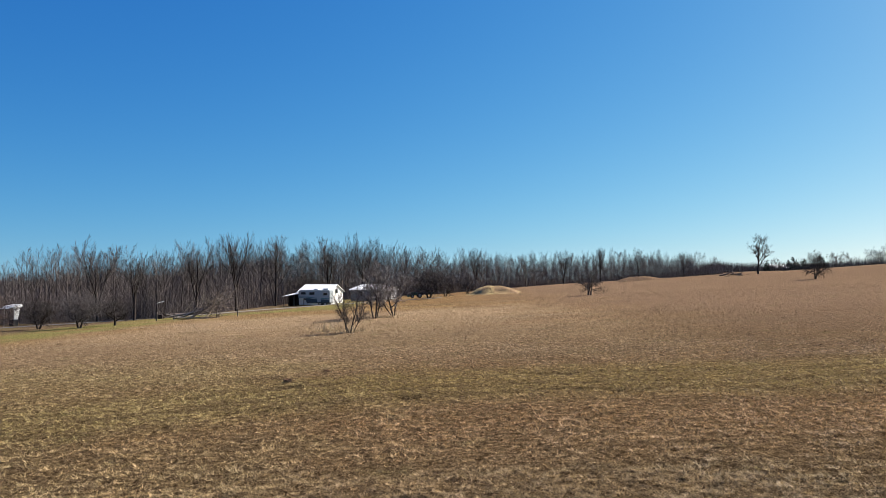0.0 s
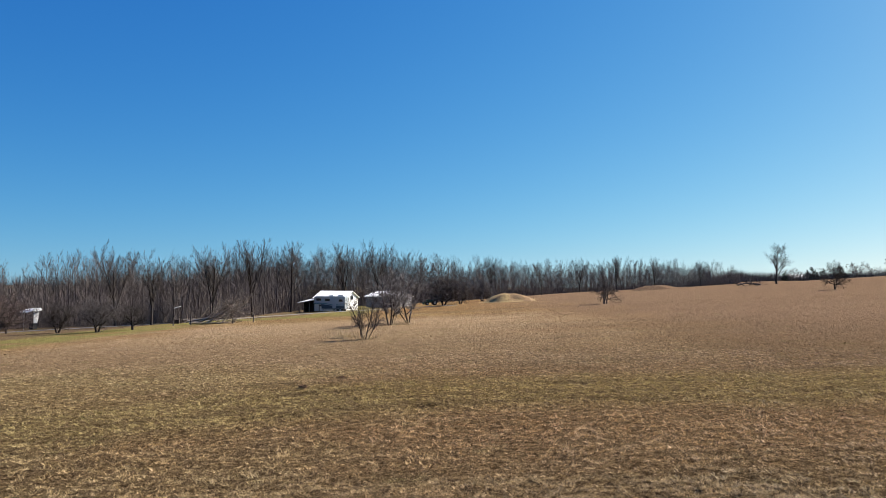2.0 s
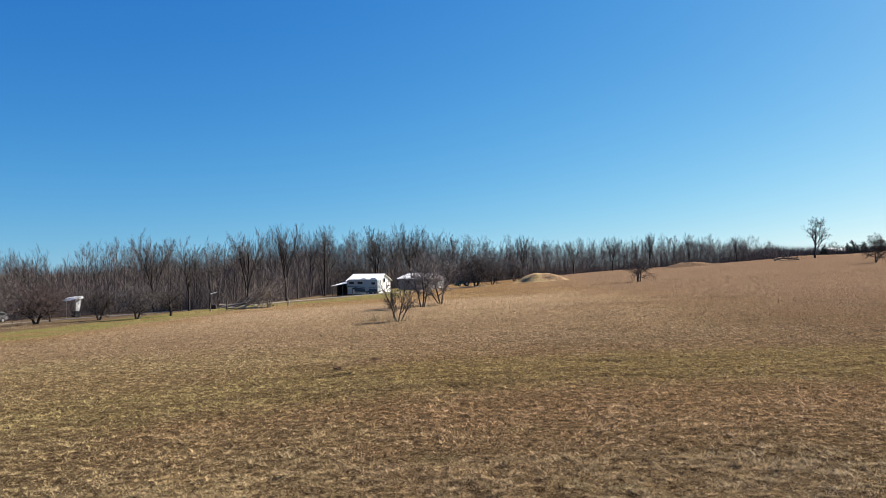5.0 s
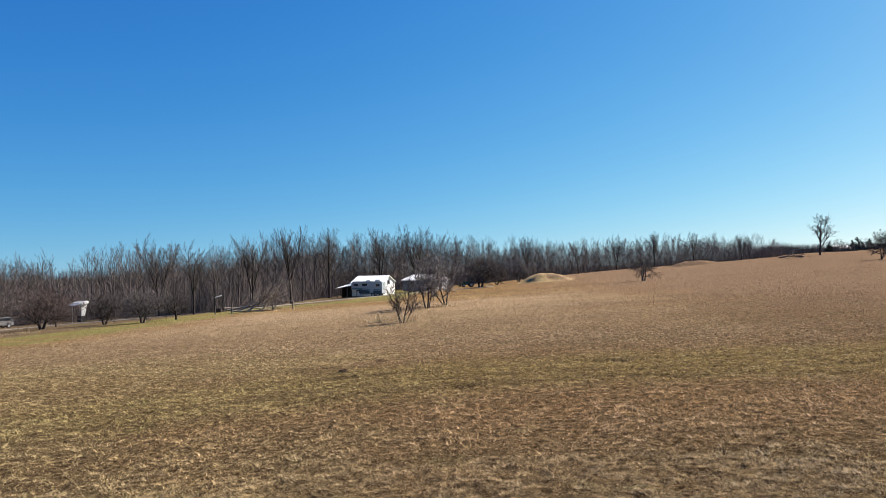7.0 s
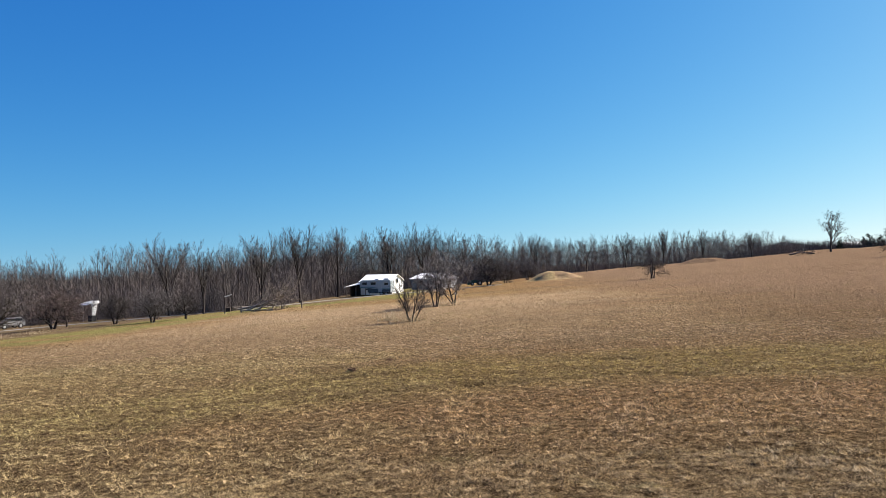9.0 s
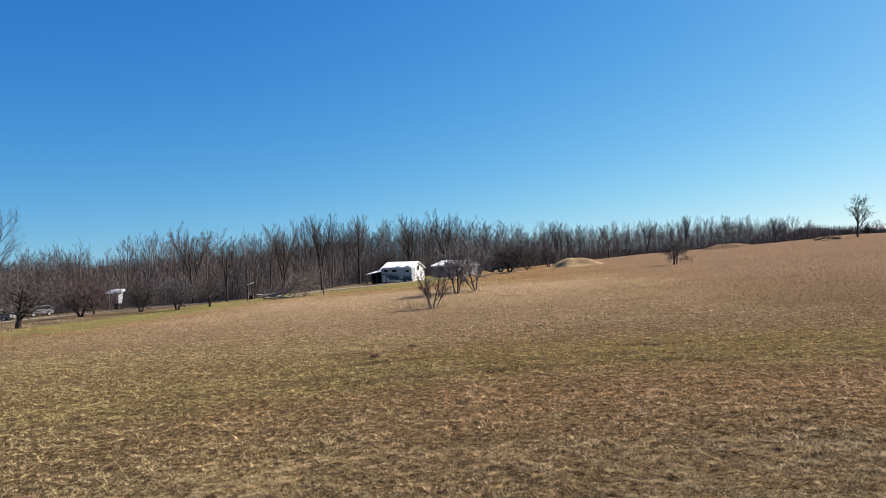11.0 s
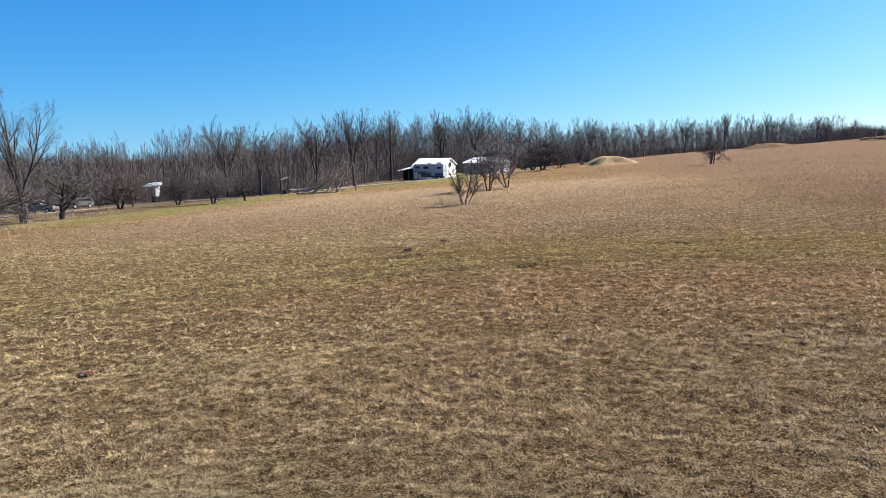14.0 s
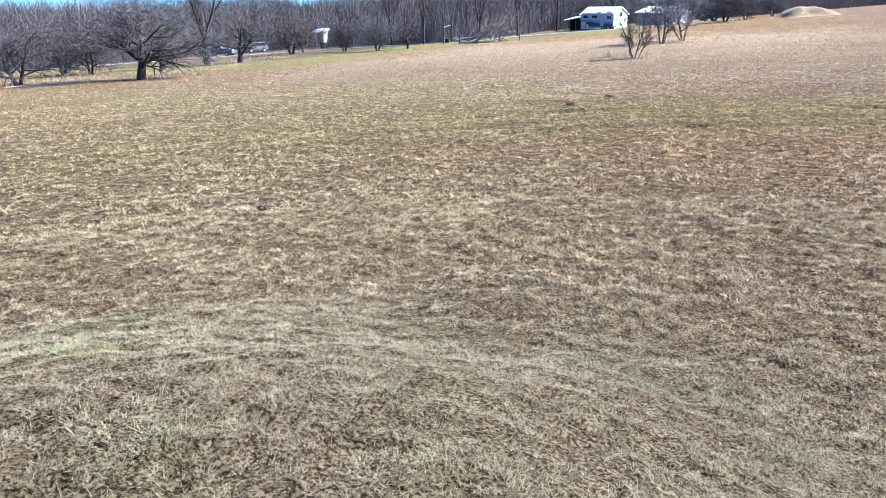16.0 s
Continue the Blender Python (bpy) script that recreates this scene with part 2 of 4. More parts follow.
    c = mixc(nt, calc(nt, "MULTIPLY", calc(nt, "MULTIPLY", lawn.outputs[0], noise_fac(nt, p, 0.10, 4, 0.6, 0.30, 0.52)), 0.85), c, (0.225, 0.220, 0.080))
    under = nnode(nt, "ShaderNodeMapRange")           # leaf litter between the mown strip and the drive, and under the trees
    under.inputs["From Min"].default_value, under.inputs["From Max"].default_value = 11.0, 15.0
    nt.links.new(edge, under.inputs["Value"])
    litter = calc(nt, "MULTIPLY", under.outputs[0], noise_fac(nt, p, 0.3, 4, 0.6, 0.25, 0.50))
    c = mixc(nt, calc(nt, "MULTIPLY", litter, 0.9), c, (0.17, 0.120, 0.085))
    # damp green tufts
    tuft = noise_fac(nt, p, 0.55, 3, 0.55, 0.60, 0.72)
    c = mixc(nt, calc(nt, "MULTIPLY", tuft, 0.42), c, GREEN)
    return mixc(nt, 1.0, c, (0.80, 0.79, 0.78), "MULTIPLY"), p


def make_ground_material():
    m, nt, b = material("dry_field", 1.0, 0.0)
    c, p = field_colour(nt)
    # thatch brown, plus painted shade between the tufts, both strongest near the eye
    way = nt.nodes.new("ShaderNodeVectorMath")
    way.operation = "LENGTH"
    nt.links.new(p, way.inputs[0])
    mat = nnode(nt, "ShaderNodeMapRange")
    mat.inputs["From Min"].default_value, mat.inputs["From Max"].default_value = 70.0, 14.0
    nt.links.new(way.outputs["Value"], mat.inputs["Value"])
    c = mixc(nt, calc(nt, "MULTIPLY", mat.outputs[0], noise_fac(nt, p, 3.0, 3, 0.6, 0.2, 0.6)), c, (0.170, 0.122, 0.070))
    # noise multiplies in painted gap shade, deeper where the eye is near
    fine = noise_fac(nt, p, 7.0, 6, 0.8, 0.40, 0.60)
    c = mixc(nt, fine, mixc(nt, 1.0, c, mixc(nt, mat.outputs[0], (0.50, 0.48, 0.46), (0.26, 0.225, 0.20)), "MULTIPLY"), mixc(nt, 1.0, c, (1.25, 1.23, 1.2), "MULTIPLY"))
    gap_shade = noise_fac(nt, p, 38.0, 3, 0.7, 0.44, 0.58)
    c = mixc(nt, gap_shade, mixc(nt, 1.0, c, mixc(nt, mat.outputs[0], (0.62, 0.60, 0.58), (0.20, 0.175, 0.155)), "MULTIPLY"), mixc(nt, 1.0, c, (1.35, 1.35, 1.33), "MULTIPLY"))
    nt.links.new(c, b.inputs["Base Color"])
    bump(nt, b, noise_fac(nt, p, 5.0, 8, 0.8, 0.2, 0.8), 0.9, 0.10)
    return m


def make_blade_material():
    m, nt, b = material("dry_blade", 0.65, 0.22)
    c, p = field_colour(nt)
    geo = nt.nodes.new("ShaderNodeNewGeometry")
    ramp = nt.nodes.new("ShaderNodeValToRGB")
    e = ramp.color_ramp.elements
    e[0].position, e[0].color = 0.0, (0.22, 0.19, 0.17, 1)
    e[1].position, e[1].color = 1.0, (1.9, 1.9, 1.85, 1)
    for at, value in ((0.24, (0.45, 0.41, 0.38, 1)), (0.34, (1.38, 1.35, 1.27, 1))):
        ramp.color_ramp.elements.new(at).color = value
    nt.links.new(geo.outputs["Random Per Island"], ramp.inputs[0])
    c = mixc(nt, 1.0, c, ramp.outputs[0], "MULTIPLY")
    nt.links.new(c, b.inputs["Base Color"])
    thin = nt.nodes.new("ShaderNodeBsdfTranslucent")      # light shines through the thin dry blades
    nt.links.new(c, thin.inputs["Color"])
    both = nnode(nt, "ShaderNodeMixShader", Fac=0.30)
    nt.links.new(b.outputs[0], both.inputs[1])
    nt.links.new(thin.outputs[0], both.inputs[2])
    nt.links.new(both.outputs[0], nt.nodes["Material Output"].inputs["Surface"])
    return m


def bark(name, dark, light, scale=6.0):
    m, nt, b = material(name, 0.9, 0.15)
    tc = nt.nodes.new("ShaderNodeTexCoord")
    info = nt.nodes.new("ShaderNodeObjectInfo")
    mp = nnode(nt, "ShaderNodeMapping", Scale=(1, 1, 0.25))
    nt.links.new(tc.outputs["Object"], mp.inputs["Vector"])
    f = noise_fac(nt, mp.outputs[0], scale, 5, 0.7, 0.3, 0.7)
    c = mixc(nt, f, dark, light)
    c = mixc(nt, calc(nt, "MULTIPLY", info.outputs["Random"], 0.35), c, tuple(0.6 * v for v in dark))
    nt.links.new(c, b.inputs["Base Color"])
    bump(nt, b, f, 0.5, 0.02)
    return m


def hay_material():
    m, nt, b = material("hay", 0.7, 0.2)
    geo = nt.nodes.new("ShaderNodeNewGeometry")
    c = mixc(nt, geo.outputs["Random Per Island"], (0.42, 0.34, 0.22), (0.66, 0.56, 0.40))
    nt.links.new(c, b.inputs["Base Color"])
    thin = nt.nodes.new("ShaderNodeBsdfTranslucent")
    nt.links.new(c, thin.inputs["Color"])
    both = nnode(nt, "ShaderNodeMixShader", Fac=0.5)
    nt.links.new(b.outputs[0], both.inputs[1])
    nt.links.new(thin.outputs[0], both.inputs[2])
    nt.links.new(both.outputs[0], nt.nodes["Material Output"].inputs["Surface"])
    return m


def plain(name, colour, rough=0.6, spec=0.4, metal=0.0, vary=0.15, scale=3.0):
    m, nt, b = material(name, rough, spec, metal)
    tc = nt.nodes.new("ShaderNodeTexCoord")
    f = noise_fac(nt, tc.outputs["Object"], scale, 5, 0.65, 0.3, 0.7)
    c = mixc(nt, f, tuple(v * (1 - vary) for v in colour), tuple(min(1, v * (1 + vary * 0.5)) for v in colour))
    nt.links.new(c, b.inputs["Base Color"])
    return m


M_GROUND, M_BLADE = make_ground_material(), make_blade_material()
M_WOOD = bark("woodland_bark", (0.044, 0.036, 0.033), (0.17, 0.142, 0.131))
M_GREY = bark("grey_bark", (0.095, 0.083, 0.079), (0.235, 0.208, 0.198))
M_TWIG = bark("twig", (0.058, 0.048, 0.044), (0.15, 0.126, 0.116))
M_BRUSH = bark("brush", (0.090, 0.073, 0.066), (0.22, 0.182, 0.167))
# shaded copy of the woodland bark: the wood's inner gloom is painted in
M_SHADE = bark("shaded_bark", (0.032, 0.027, 0.025), (0.11, 0.092, 0.084))
M_TRUNK = bark("dark_trunk", (0.028, 0.022, 0.019), (0.085, 0.068, 0.058))
M_REDTWIG = bark("red_twig", (0.105, 0.074, 0.063), (0.21, 0.152, 0.132))
M_DEADWOOD = bark("dead_wood", (0.22, 0.175, 0.13), (0.46, 0.385, 0.30))


# ---------------------------------------------------------------- mesh helpers
def mesh_object(name, verts, faces, mat, parent=None, label="", smooth_shade=False):
    me = bpy.data.meshes.new(name)
    me.from_pydata(verts, [], faces)
    me.materials.append(mat)
    if smooth_shade:
        me.polygons.foreach_set("use_smooth", [True] * len(me.polygons))
    ob = new(name, me)
    if parent is not None:
        ob.parent = parent
    if label:
        ob["label"] = label
    return ob


def part(name, bm, mat, parent=None, label=""):
    me = bpy.data.meshes.new(name)
    bm.to_mesh(me)
    bm.free()
    me.materials.append(mat)
    ob = new(name, me)
    if parent is not None:
        ob.parent = parent
    if label:
        ob["label"] = label
    return ob


def empty(name, x, y, z, turn=0.0):
    ob = new(name)
    ob.empty_display_size = 0.3
    ob.matrix_world = pose(x, y, z, 0, 0, turn)
    return ob


def box(x0, x1, y0, y1, z0, z1, bevel=0.0):
    bm = bmesh.new()
    bmesh.ops.create_cube(bm, size=1.0)
    for v in bm.verts:
        v.co = ((x0 + x1) / 2 + v.co.x * (x1 - x0), (y0 + y1) / 2 + v.co.y * (y1 - y0), (z0 + z1) / 2 + v.co.z * (z1 - z0))
    if bevel:
        bmesh.ops.bevel(bm, geom=bm.edges[:], offset=bevel, segments=2, affect="EDGES")
    return bm


def prism(outline, y0, y1, bevel=0.0):
    """A closed outline in x and z, drawn out from y0 to y1."""
    bm = bmesh.new()
    f = bm.faces.new([bm.verts.new((x, y0, z)) for x, z in outline])
    ext = bmesh.ops.extrude_face_region(bm, geom=[f])
    for v in ext["geom"]:
        if isinstance(v, bmesh.types.BMVert):
            v.co.y = y1
    bmesh.ops.recalc_face_normals(bm, faces=bm.faces[:])
    if bevel:
        bmesh.ops.bevel(bm, geom=bm.edges[:], offset=bevel, segments=2, affect="EDGES")
    return bm


def rod(p, q, r0, r1=None, sides=8):
    p, q = Vector(p), Vector(q)
    d = q - p
    bm = bmesh.new()
    bmesh.ops.create_cone(bm, cap_ends=True, segments=sides, radius1=r0, radius2=r0 if r1 is None else r1, depth=d.length)
    bmesh.ops.transform(bm, verts=bm.verts[:], matrix=Matrix.Translation((p + q) / 2) @ d.to_track_quat("Z", "Y").to_matrix().to_4x4())
    return bm


# ---------------------------------------------------------------- trees
class Wood:
    """Collects tapered limbs and fine twigs of one tree."""

    def __init__(self, seed):
        self.rng = random.Random(seed)
        self.v, self.f, self.tv, self.tf = [], [], [], []

    def tube(self, pts, radii, sides):
        base = len(self.v)
        n = len(pts)
        for i, (p, r) in enumerate(zip(pts, radii)):
            d = (pts[min(i + 1, n - 1)] - pts[max(i - 1, 0)]).normalized()
            a = d.orthogonal().normalized()
            b = d.cross(a)
            for k in range(sides):
                t = 2 * math.pi * k / sides
                self.v.append(tuple(p + (a * math.cos(t) + b * math.sin(t)) * r))
        for i in range(n - 1):
            for k in range(sides):
                k2 = (k + 1) % sides
                self.f.append((base + i * sides + k, base + i * sides + k2, base + (i + 1) * sides + k2, base + (i + 1) * sides + k))

    def twig(self, p, d, length, width, thick):
        rng = self.rng
        side = d.orthogonal().normalized()
        side.rotate(Matrix.Rotation(rng.uniform(0, 6.28), 3, d))
        mid = p + d * length * 0.55 + Vector((rng.gauss(0, 1), rng.gauss(0, 1), rng.gauss(0, 1))) * length * 0.06
        tip = p + d * length + Vector((rng.gauss(0, 1), rng.gauss(0, 1), rng.gauss(0.4, 1))) * length * 0.10
        b = len(self.tv)
        if thick:
            o = d.cross(side).normalized()
            ring = [p + side * width, p - side * width * 0.5 + o * width * 0.86, p - side * width * 0.5 - o * width * 0.86]
            self.tv += [tuple(q) for q in ring] + [tuple(mid + (q - p) * 0.6) for q in ring] + [tuple(tip)]
            for k in range(3):
                j = (k + 1) % 3
                self.tf += [(b + k, b + j, b + 3 + j, b + 3 + k), (b + 3 + k, b + 3 + j, b + 6)]
        else:
            self.tv += [tuple(p + side * width), tuple(p - side * width), tuple(tip)]
            self.tf.append((b, b + 1, b + 2))

    def branch(self, p, d, length, rad, level, k):
        rng = self.rng
        n = k["segs"][level]
        pts, radii = [p.copy()], [rad]
        dirs = [d.copy()]
        for i in range(n):
            d = d + Vector((rng.gauss(0, 1), rng.gauss(0, 1), rng.gauss(0, 1))) * k["wiggle"][level] + Vector((0, 0, k["lift"][level]))
            d.normalize()
            p = p + d * (length / n)
            pts.append(p.copy())
            dirs.append(d.copy())
            radii.append(rad * (1 - (i + 1) / n * k["taper"][level]))
        self.tube(pts, radii, k["sides"][level])
        last = level + 1 >= len(k["kids"])
        count = k["kids"][level]
        for j in range(count):
            s = k["from"][level] + (1 - k["from"][level]) * (j + rng.random()) / count
            i = min(int(s * n), n - 1)
            q = pts[i].lerp(pts[i + 1], s * n - i)
            ang = radians(rng.gauss(k["angle"][level], k["angle"][level] * 0.22))
            axis = dirs[i].orthogonal().normalized()
            axis.rotate(Matrix.Rotation(2.4 * j + rng.uniform(-0.7, 0.7), 3, dirs[i]))
            e = dirs[i].copy()
            e.rotate(Matrix.Rotation(ang, 3, axis))
            if last:
                e = (e + Vector((0, 0, k["up"]))).normalized()
            here = radii[i] + (radii[i + 1] - radii[i]) * (s * n - i)
            size = length * k["ratio"][level] * rng.uniform(0.65, 1.2) * (1.15 - k["short"][level] * s)
            if last:
                self.twig(q, e, size, k["twig"] * rng.uniform(0.7, 1.3), k["thick"])
            else:
                self.branch(q, e, size, max(here * 0.72, 0.010), level + 1, k)


def tree(name, seed, stems, k, mat, twig_mat, label, category="tree", height=None, squash=1.0):
    """stems: foot, way, length and radius of each trunk. Returns the thing with its trunk and crown."""
    w = Wood(seed)
    for foot, way, length, rad in stems:
        w.branch(Vector(foot), Vector(way).normalized(), length, rad, 0, k)
    if height:
        s = height / max(v[2] for v in w.v + w.tv)
        w.v = [(x * s * squash, y * s * squash, z * s) for x, y, z in w.v]
        w.tv = [(x * s * squash, y * s * squash, z * s) for x, y, z in w.tv]
    ob = empty(name, 0, 0, 0)
    mesh_object("trunk", w.v, w.f, mat, ob, smooth_shade=True)
    mesh_object("crown", w.tv, w.tf, twig_mat, ob)
    return tagged(ob, label, category)


TALL = dict(up=0.0, kids=(8, 7, 9), segs=(6, 4, 2), sides=(5, 3, 3), wiggle=(0.03, 0.04, 0.05), lift=(0.02, 0.05, 0.03),
            taper=(0.85, 0.86, 0.92), angle=(28, 24, 22), ratio=(0.50, 0.44, 0.60), short=(0.45, 0.4, 0.3), twig=0.017, thick=False)
TALL["from"] = (0.36, 0.2, 0.1)
FINE = dict(TALL, kids=(11, 5, 4, 5), segs=(7, 4, 3, 2), sides=(6, 4, 3, 3), wiggle=(0.05, 0.10, 0.14, 0.2), lift=(0.02, 0.13, 0.10, 0.08),
            taper=(0.86, 0.8, 0.75, 0.8), angle=(38, 32, 34, 34), ratio=(0.36, 0.50, 0.55, 0.75), short=(0.35, 0.4, 0.3, 0.2))
MAPLE = dict(FINE, kids=(12, 7, 5, 6), angle=(46, 40, 40, 38), ratio=(0.50, 0.52, 0.5, 0.7), lift=(0.02, 0.10, 0.08, 0.05), twig=0.012)
MAPLE["from"] = (0.22, 0.2, 0.15, 0.1)
ROUND = dict(FINE, segs=(6, 4, 2, 1), sides=(6, 4, 3, 3), kids=(13, 7, 6, 6), angle=(62, 46, 45, 42), ratio=(0.80, 0.50, 0.5, 0.42), lift=(0.0, 0.07, 0.05, 0.04), wiggle=(0.05, 0.09, 0.13, 0.16),
             short=(0.45, 0.3, 0.3, 0.2), twig=0.008, thick=False)
ROUND["from"] = (0.18, 0.12, 0.1, 0.1)
SHRUB = dict(FINE, kids=(7, 5, 4), segs=(6, 4, 3), sides=(6, 4, 3), wiggle=(0.12, 0.18, 0.2), lift=(0.05, 0.10, 0.06), taper=(0.85, 0.8, 0.8),
             angle=(42, 42, 40), ratio=(0.48, 0.5, 0.6), short=(0.5, 0.4, 0.2), twig=0.008, thick=True)
SHRUB["from"] = (0.2, 0.15, 0.1)


def stand(ob, az, r, turn=0.0, scale=1.0, sink=0.05):
    x, y, z = spot(az, r)
    ob.matrix_world = pose(x, y, z - sink, 0, 0, turn) @ Matrix.Diagonal((scale, scale, scale, 1))
    return ob


# ---------------------------------------------------------------- ground
def quick_mesh(name, v, f, mat):
    """A mesh from an array of points and an array of triangles or quads."""
    me = bpy.data.meshes.new(name)
    n, k = f.shape
    me.vertices.add(len(v))
    me.vertices.foreach_set("co", v.ravel())
    me.loops.add(n * k)
    me.loops.foreach_set("vertex_index", f.astype(np.int32).ravel())
    me.polygons.add(n)
    me.polygons.foreach_set("loop_start", np.arange(0, n * k, k, dtype=np.int32))
    me.update(calc_edges=True)
    me.materials.append(mat)
    return me


def make_ground():
    """Rings round the foot of the bank, close together where the walk looks."""
    r = [0.7]
    while r[-1] < 4600:
        q = r[-1]
        r.append(q * (1.05 if q < 1.6 or q > 180 else 1.0128 if q < 42 else 1.022))
    r = np.array(r)
    az = np.radians(np.concatenate([np.linspace(-68, 42, 430, endpoint=False), np.linspace(42, 292, 60, endpoint=False)]))
    n, m = len(r), len(az)
    x, y = np.outer(r, np.sin(az)).ravel(), np.outer(r, np.cos(az)).ravel()
    v = np.stack([x, y, field_height(x, y)], 1)
    i, k = np.meshgrid(np.arange(n - 1), np.arange(m), indexing="ij")
    a, b = i * m + k, i * m + (k + 1) % m
    f = np.stack([a, a + m, b + m, b], -1).reshape(-1, 4)[:, ::-1]
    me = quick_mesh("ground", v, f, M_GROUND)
    cap = bmesh.new()
    cap.from_mesh(me)
    cap.faces.new([q for q in cap.verts][:m])
    bmesh.ops.recalc_face_normals(cap, faces=[cap.faces[:][-1]])
    cap.to_mesh(me)
    cap.free()
    me.polygons.foreach_set("use_smooth", [True] * len(me.polygons))
    tagged(new("ground", me), "rolling field of dry tan grass with a mown greener strip", "ground", kind="structure")


make_ground()


# ---------------------------------------------------------------- grass
def make_grass(name, tufts, each, litter, r0, r1, power, az0, az1, size, width, seed, label):
    """Tufts of dry blades on the tussocks, all combed over by the wind, with cut straw lying between them."""
    rng = np.random.default_rng(seed)

    def scatter(n):
        r = (r0 ** power + (r1 ** power - r0 ** power) * rng.random(n)) ** (1 / power)
        a = np.radians(az0 + (az1 - az0) * rng.random(n))
        return r * np.sin(a), r * np.cos(a)

    tx, ty = scatter(int(tufts * 2.2))
    keep = tussock(tx, ty) + rng.normal(0, 0.55, len(tx))
    best = np.sort(np.argsort(-keep)[:tufts])
    tx, ty = tx[best], ty[best]
    tall = 0.9 + 0.45 * rolls(tx * 0.6, ty * 0.6, 21)
    th = rng.lognormal(-0.05, 0.30, tufts) * tall * np.where(lawn_edge(tx, ty) > 0, 0.3, 1.0)
    lean_a = 2.7 + 1.5 * rolls(tx * 0.35, ty * 0.35, 22) + rng.normal(0, 1.5, tufts)
    lean = 0.35 + 0.5 * rng.random(tufts)
    i = rng.integers(0, tufts, tufts * each)
    n = len(i)
    a = rng.random(n) * 6.283
    out = np.abs(rng.normal(0, 0.42, n)) * size
    x, y = tx[i] + np.cos(a) * out, ty[i] + np.sin(a) * out
    h = size * th[i] * rng.uniform(0.5, 1.25, n)
    push = rng.uniform(0.3, 1.1, n)
    dx, dy = np.cos(lean_a[i]) * lean[i] + np.cos(a) * push, np.sin(lean_a[i]) * lean[i] + np.sin(a) * push
    rise = rng.uniform(0.15, 0.9, n)
    w = width * rng.uniform(0.6, 1.4, n)
    lx, ly = scatter(litter)
    la = rng.random(litter) * 6.283
    x, y = np.concatenate([x, lx]), np.concatenate([y, ly])
    h = np.concatenate([h, size * rng.uniform(0.4, 1.0, litter)])
    dx, dy = np.concatenate([dx, np.cos(la)]), np.concatenate([dy, np.sin(la)])
    rise = np.concatenate([rise, rng.uniform(0.0, 0.3, litter)])
    w = np.concatenate([w, width * rng.uniform(0.6, 1.2, litter)])
    z = field_height(x, y) - 0.01
    z[n:] += 0.016
    count = len(x)
    f = np.arctan2(dy, dx) + 1.571 + rng.normal(0, 0.7, count)
    sx, sy = np.cos(f) * w, np.sin(f) * w
    v = np.empty((count, 3, 3))
    v[:, 0] = np.stack([x - sx, y - sy, z], 1)
    v[:, 1] = np.stack([x + sx, y + sy, z], 1)
    v[:, 2] = np.stack([x + dx * h, y + dy * h, z + h * rise], 1)
    tagged(new(name, quick_mesh(name, v.reshape(-1, 3), np.arange(count * 3).reshape(-1, 3), M_BLADE)), label, "grass", kind="stuff")


make_grass("grass", 9000, 14, 42000, 1.5, 4.8, 1.6, -66, 34, 0.042, 0.0018, 10, "matted straw-coloured grass on the bank with green in it")
make_grass("grass", 13000, 13, 26000, 4.7, 7.6, 1.4, -65, 33, 0.044, 0.0030, 14, "short dry tan and green grass at the foot of the bank")
make_grass("grass", 20000, 13, 30000, 7.4, 12.2, 1.35, -64, 32, 0.054, 0.0048, 11, "short dry tan grass in tufts with some green")
make_grass("grass", 48000, 10, 40000, 11.5, 36.0, 1.15, -62, 36, 0.062, 0.0095, 12, "dry tan field grass in low tufts")
make_grass("grass", 42000, 5, 0, 32.0, 112.0, 0.9, -60, 36, 0.075, 0.012, 13, "distant dry field grass in low tufts")


# ---------------------------------------------------------------- the woods
FRONT = [(-70, 100), (-52, 116), (-45, 122), (-36, 136), (-31, 138), (-26, 121), (-21, 112), (-17, 126), (-14, 148), (-11, 168), (-5, 177),
         (0, 179), (6, 215), (10, 246), (14, 240), (17, 227), (21, 228)]
TOPS = [(-70, 1.2), (-50, 1.2), (-40, 1.9), (-35, 2.1), (-31, 2.0), (-28, 2.6), (-25.5, 3.0), (-22, 2.5), (-18.5, 3.15), (-16, 3.4), (-12.5, 3.3), (-5.3, 3.5),
        (-2.5, 2.75), (3, 2.5), (5.5, 2.2), (10, 2.4), (16, 2.45), (17.5, 2.2), (21, 2.1)]


def table(rows, v):
    for (a, p), (b, q) in zip(rows, rows[1:]):
        if v <= b:
            return p + (q - p) * max(0.0, (v - a) / (b - a))
    return rows[-1][1]


def wood_height(az):
    r = table(FRONT, az)
    return r * math.tan(radians(table(TOPS, az))) + EYE - spot(az, r)[2]


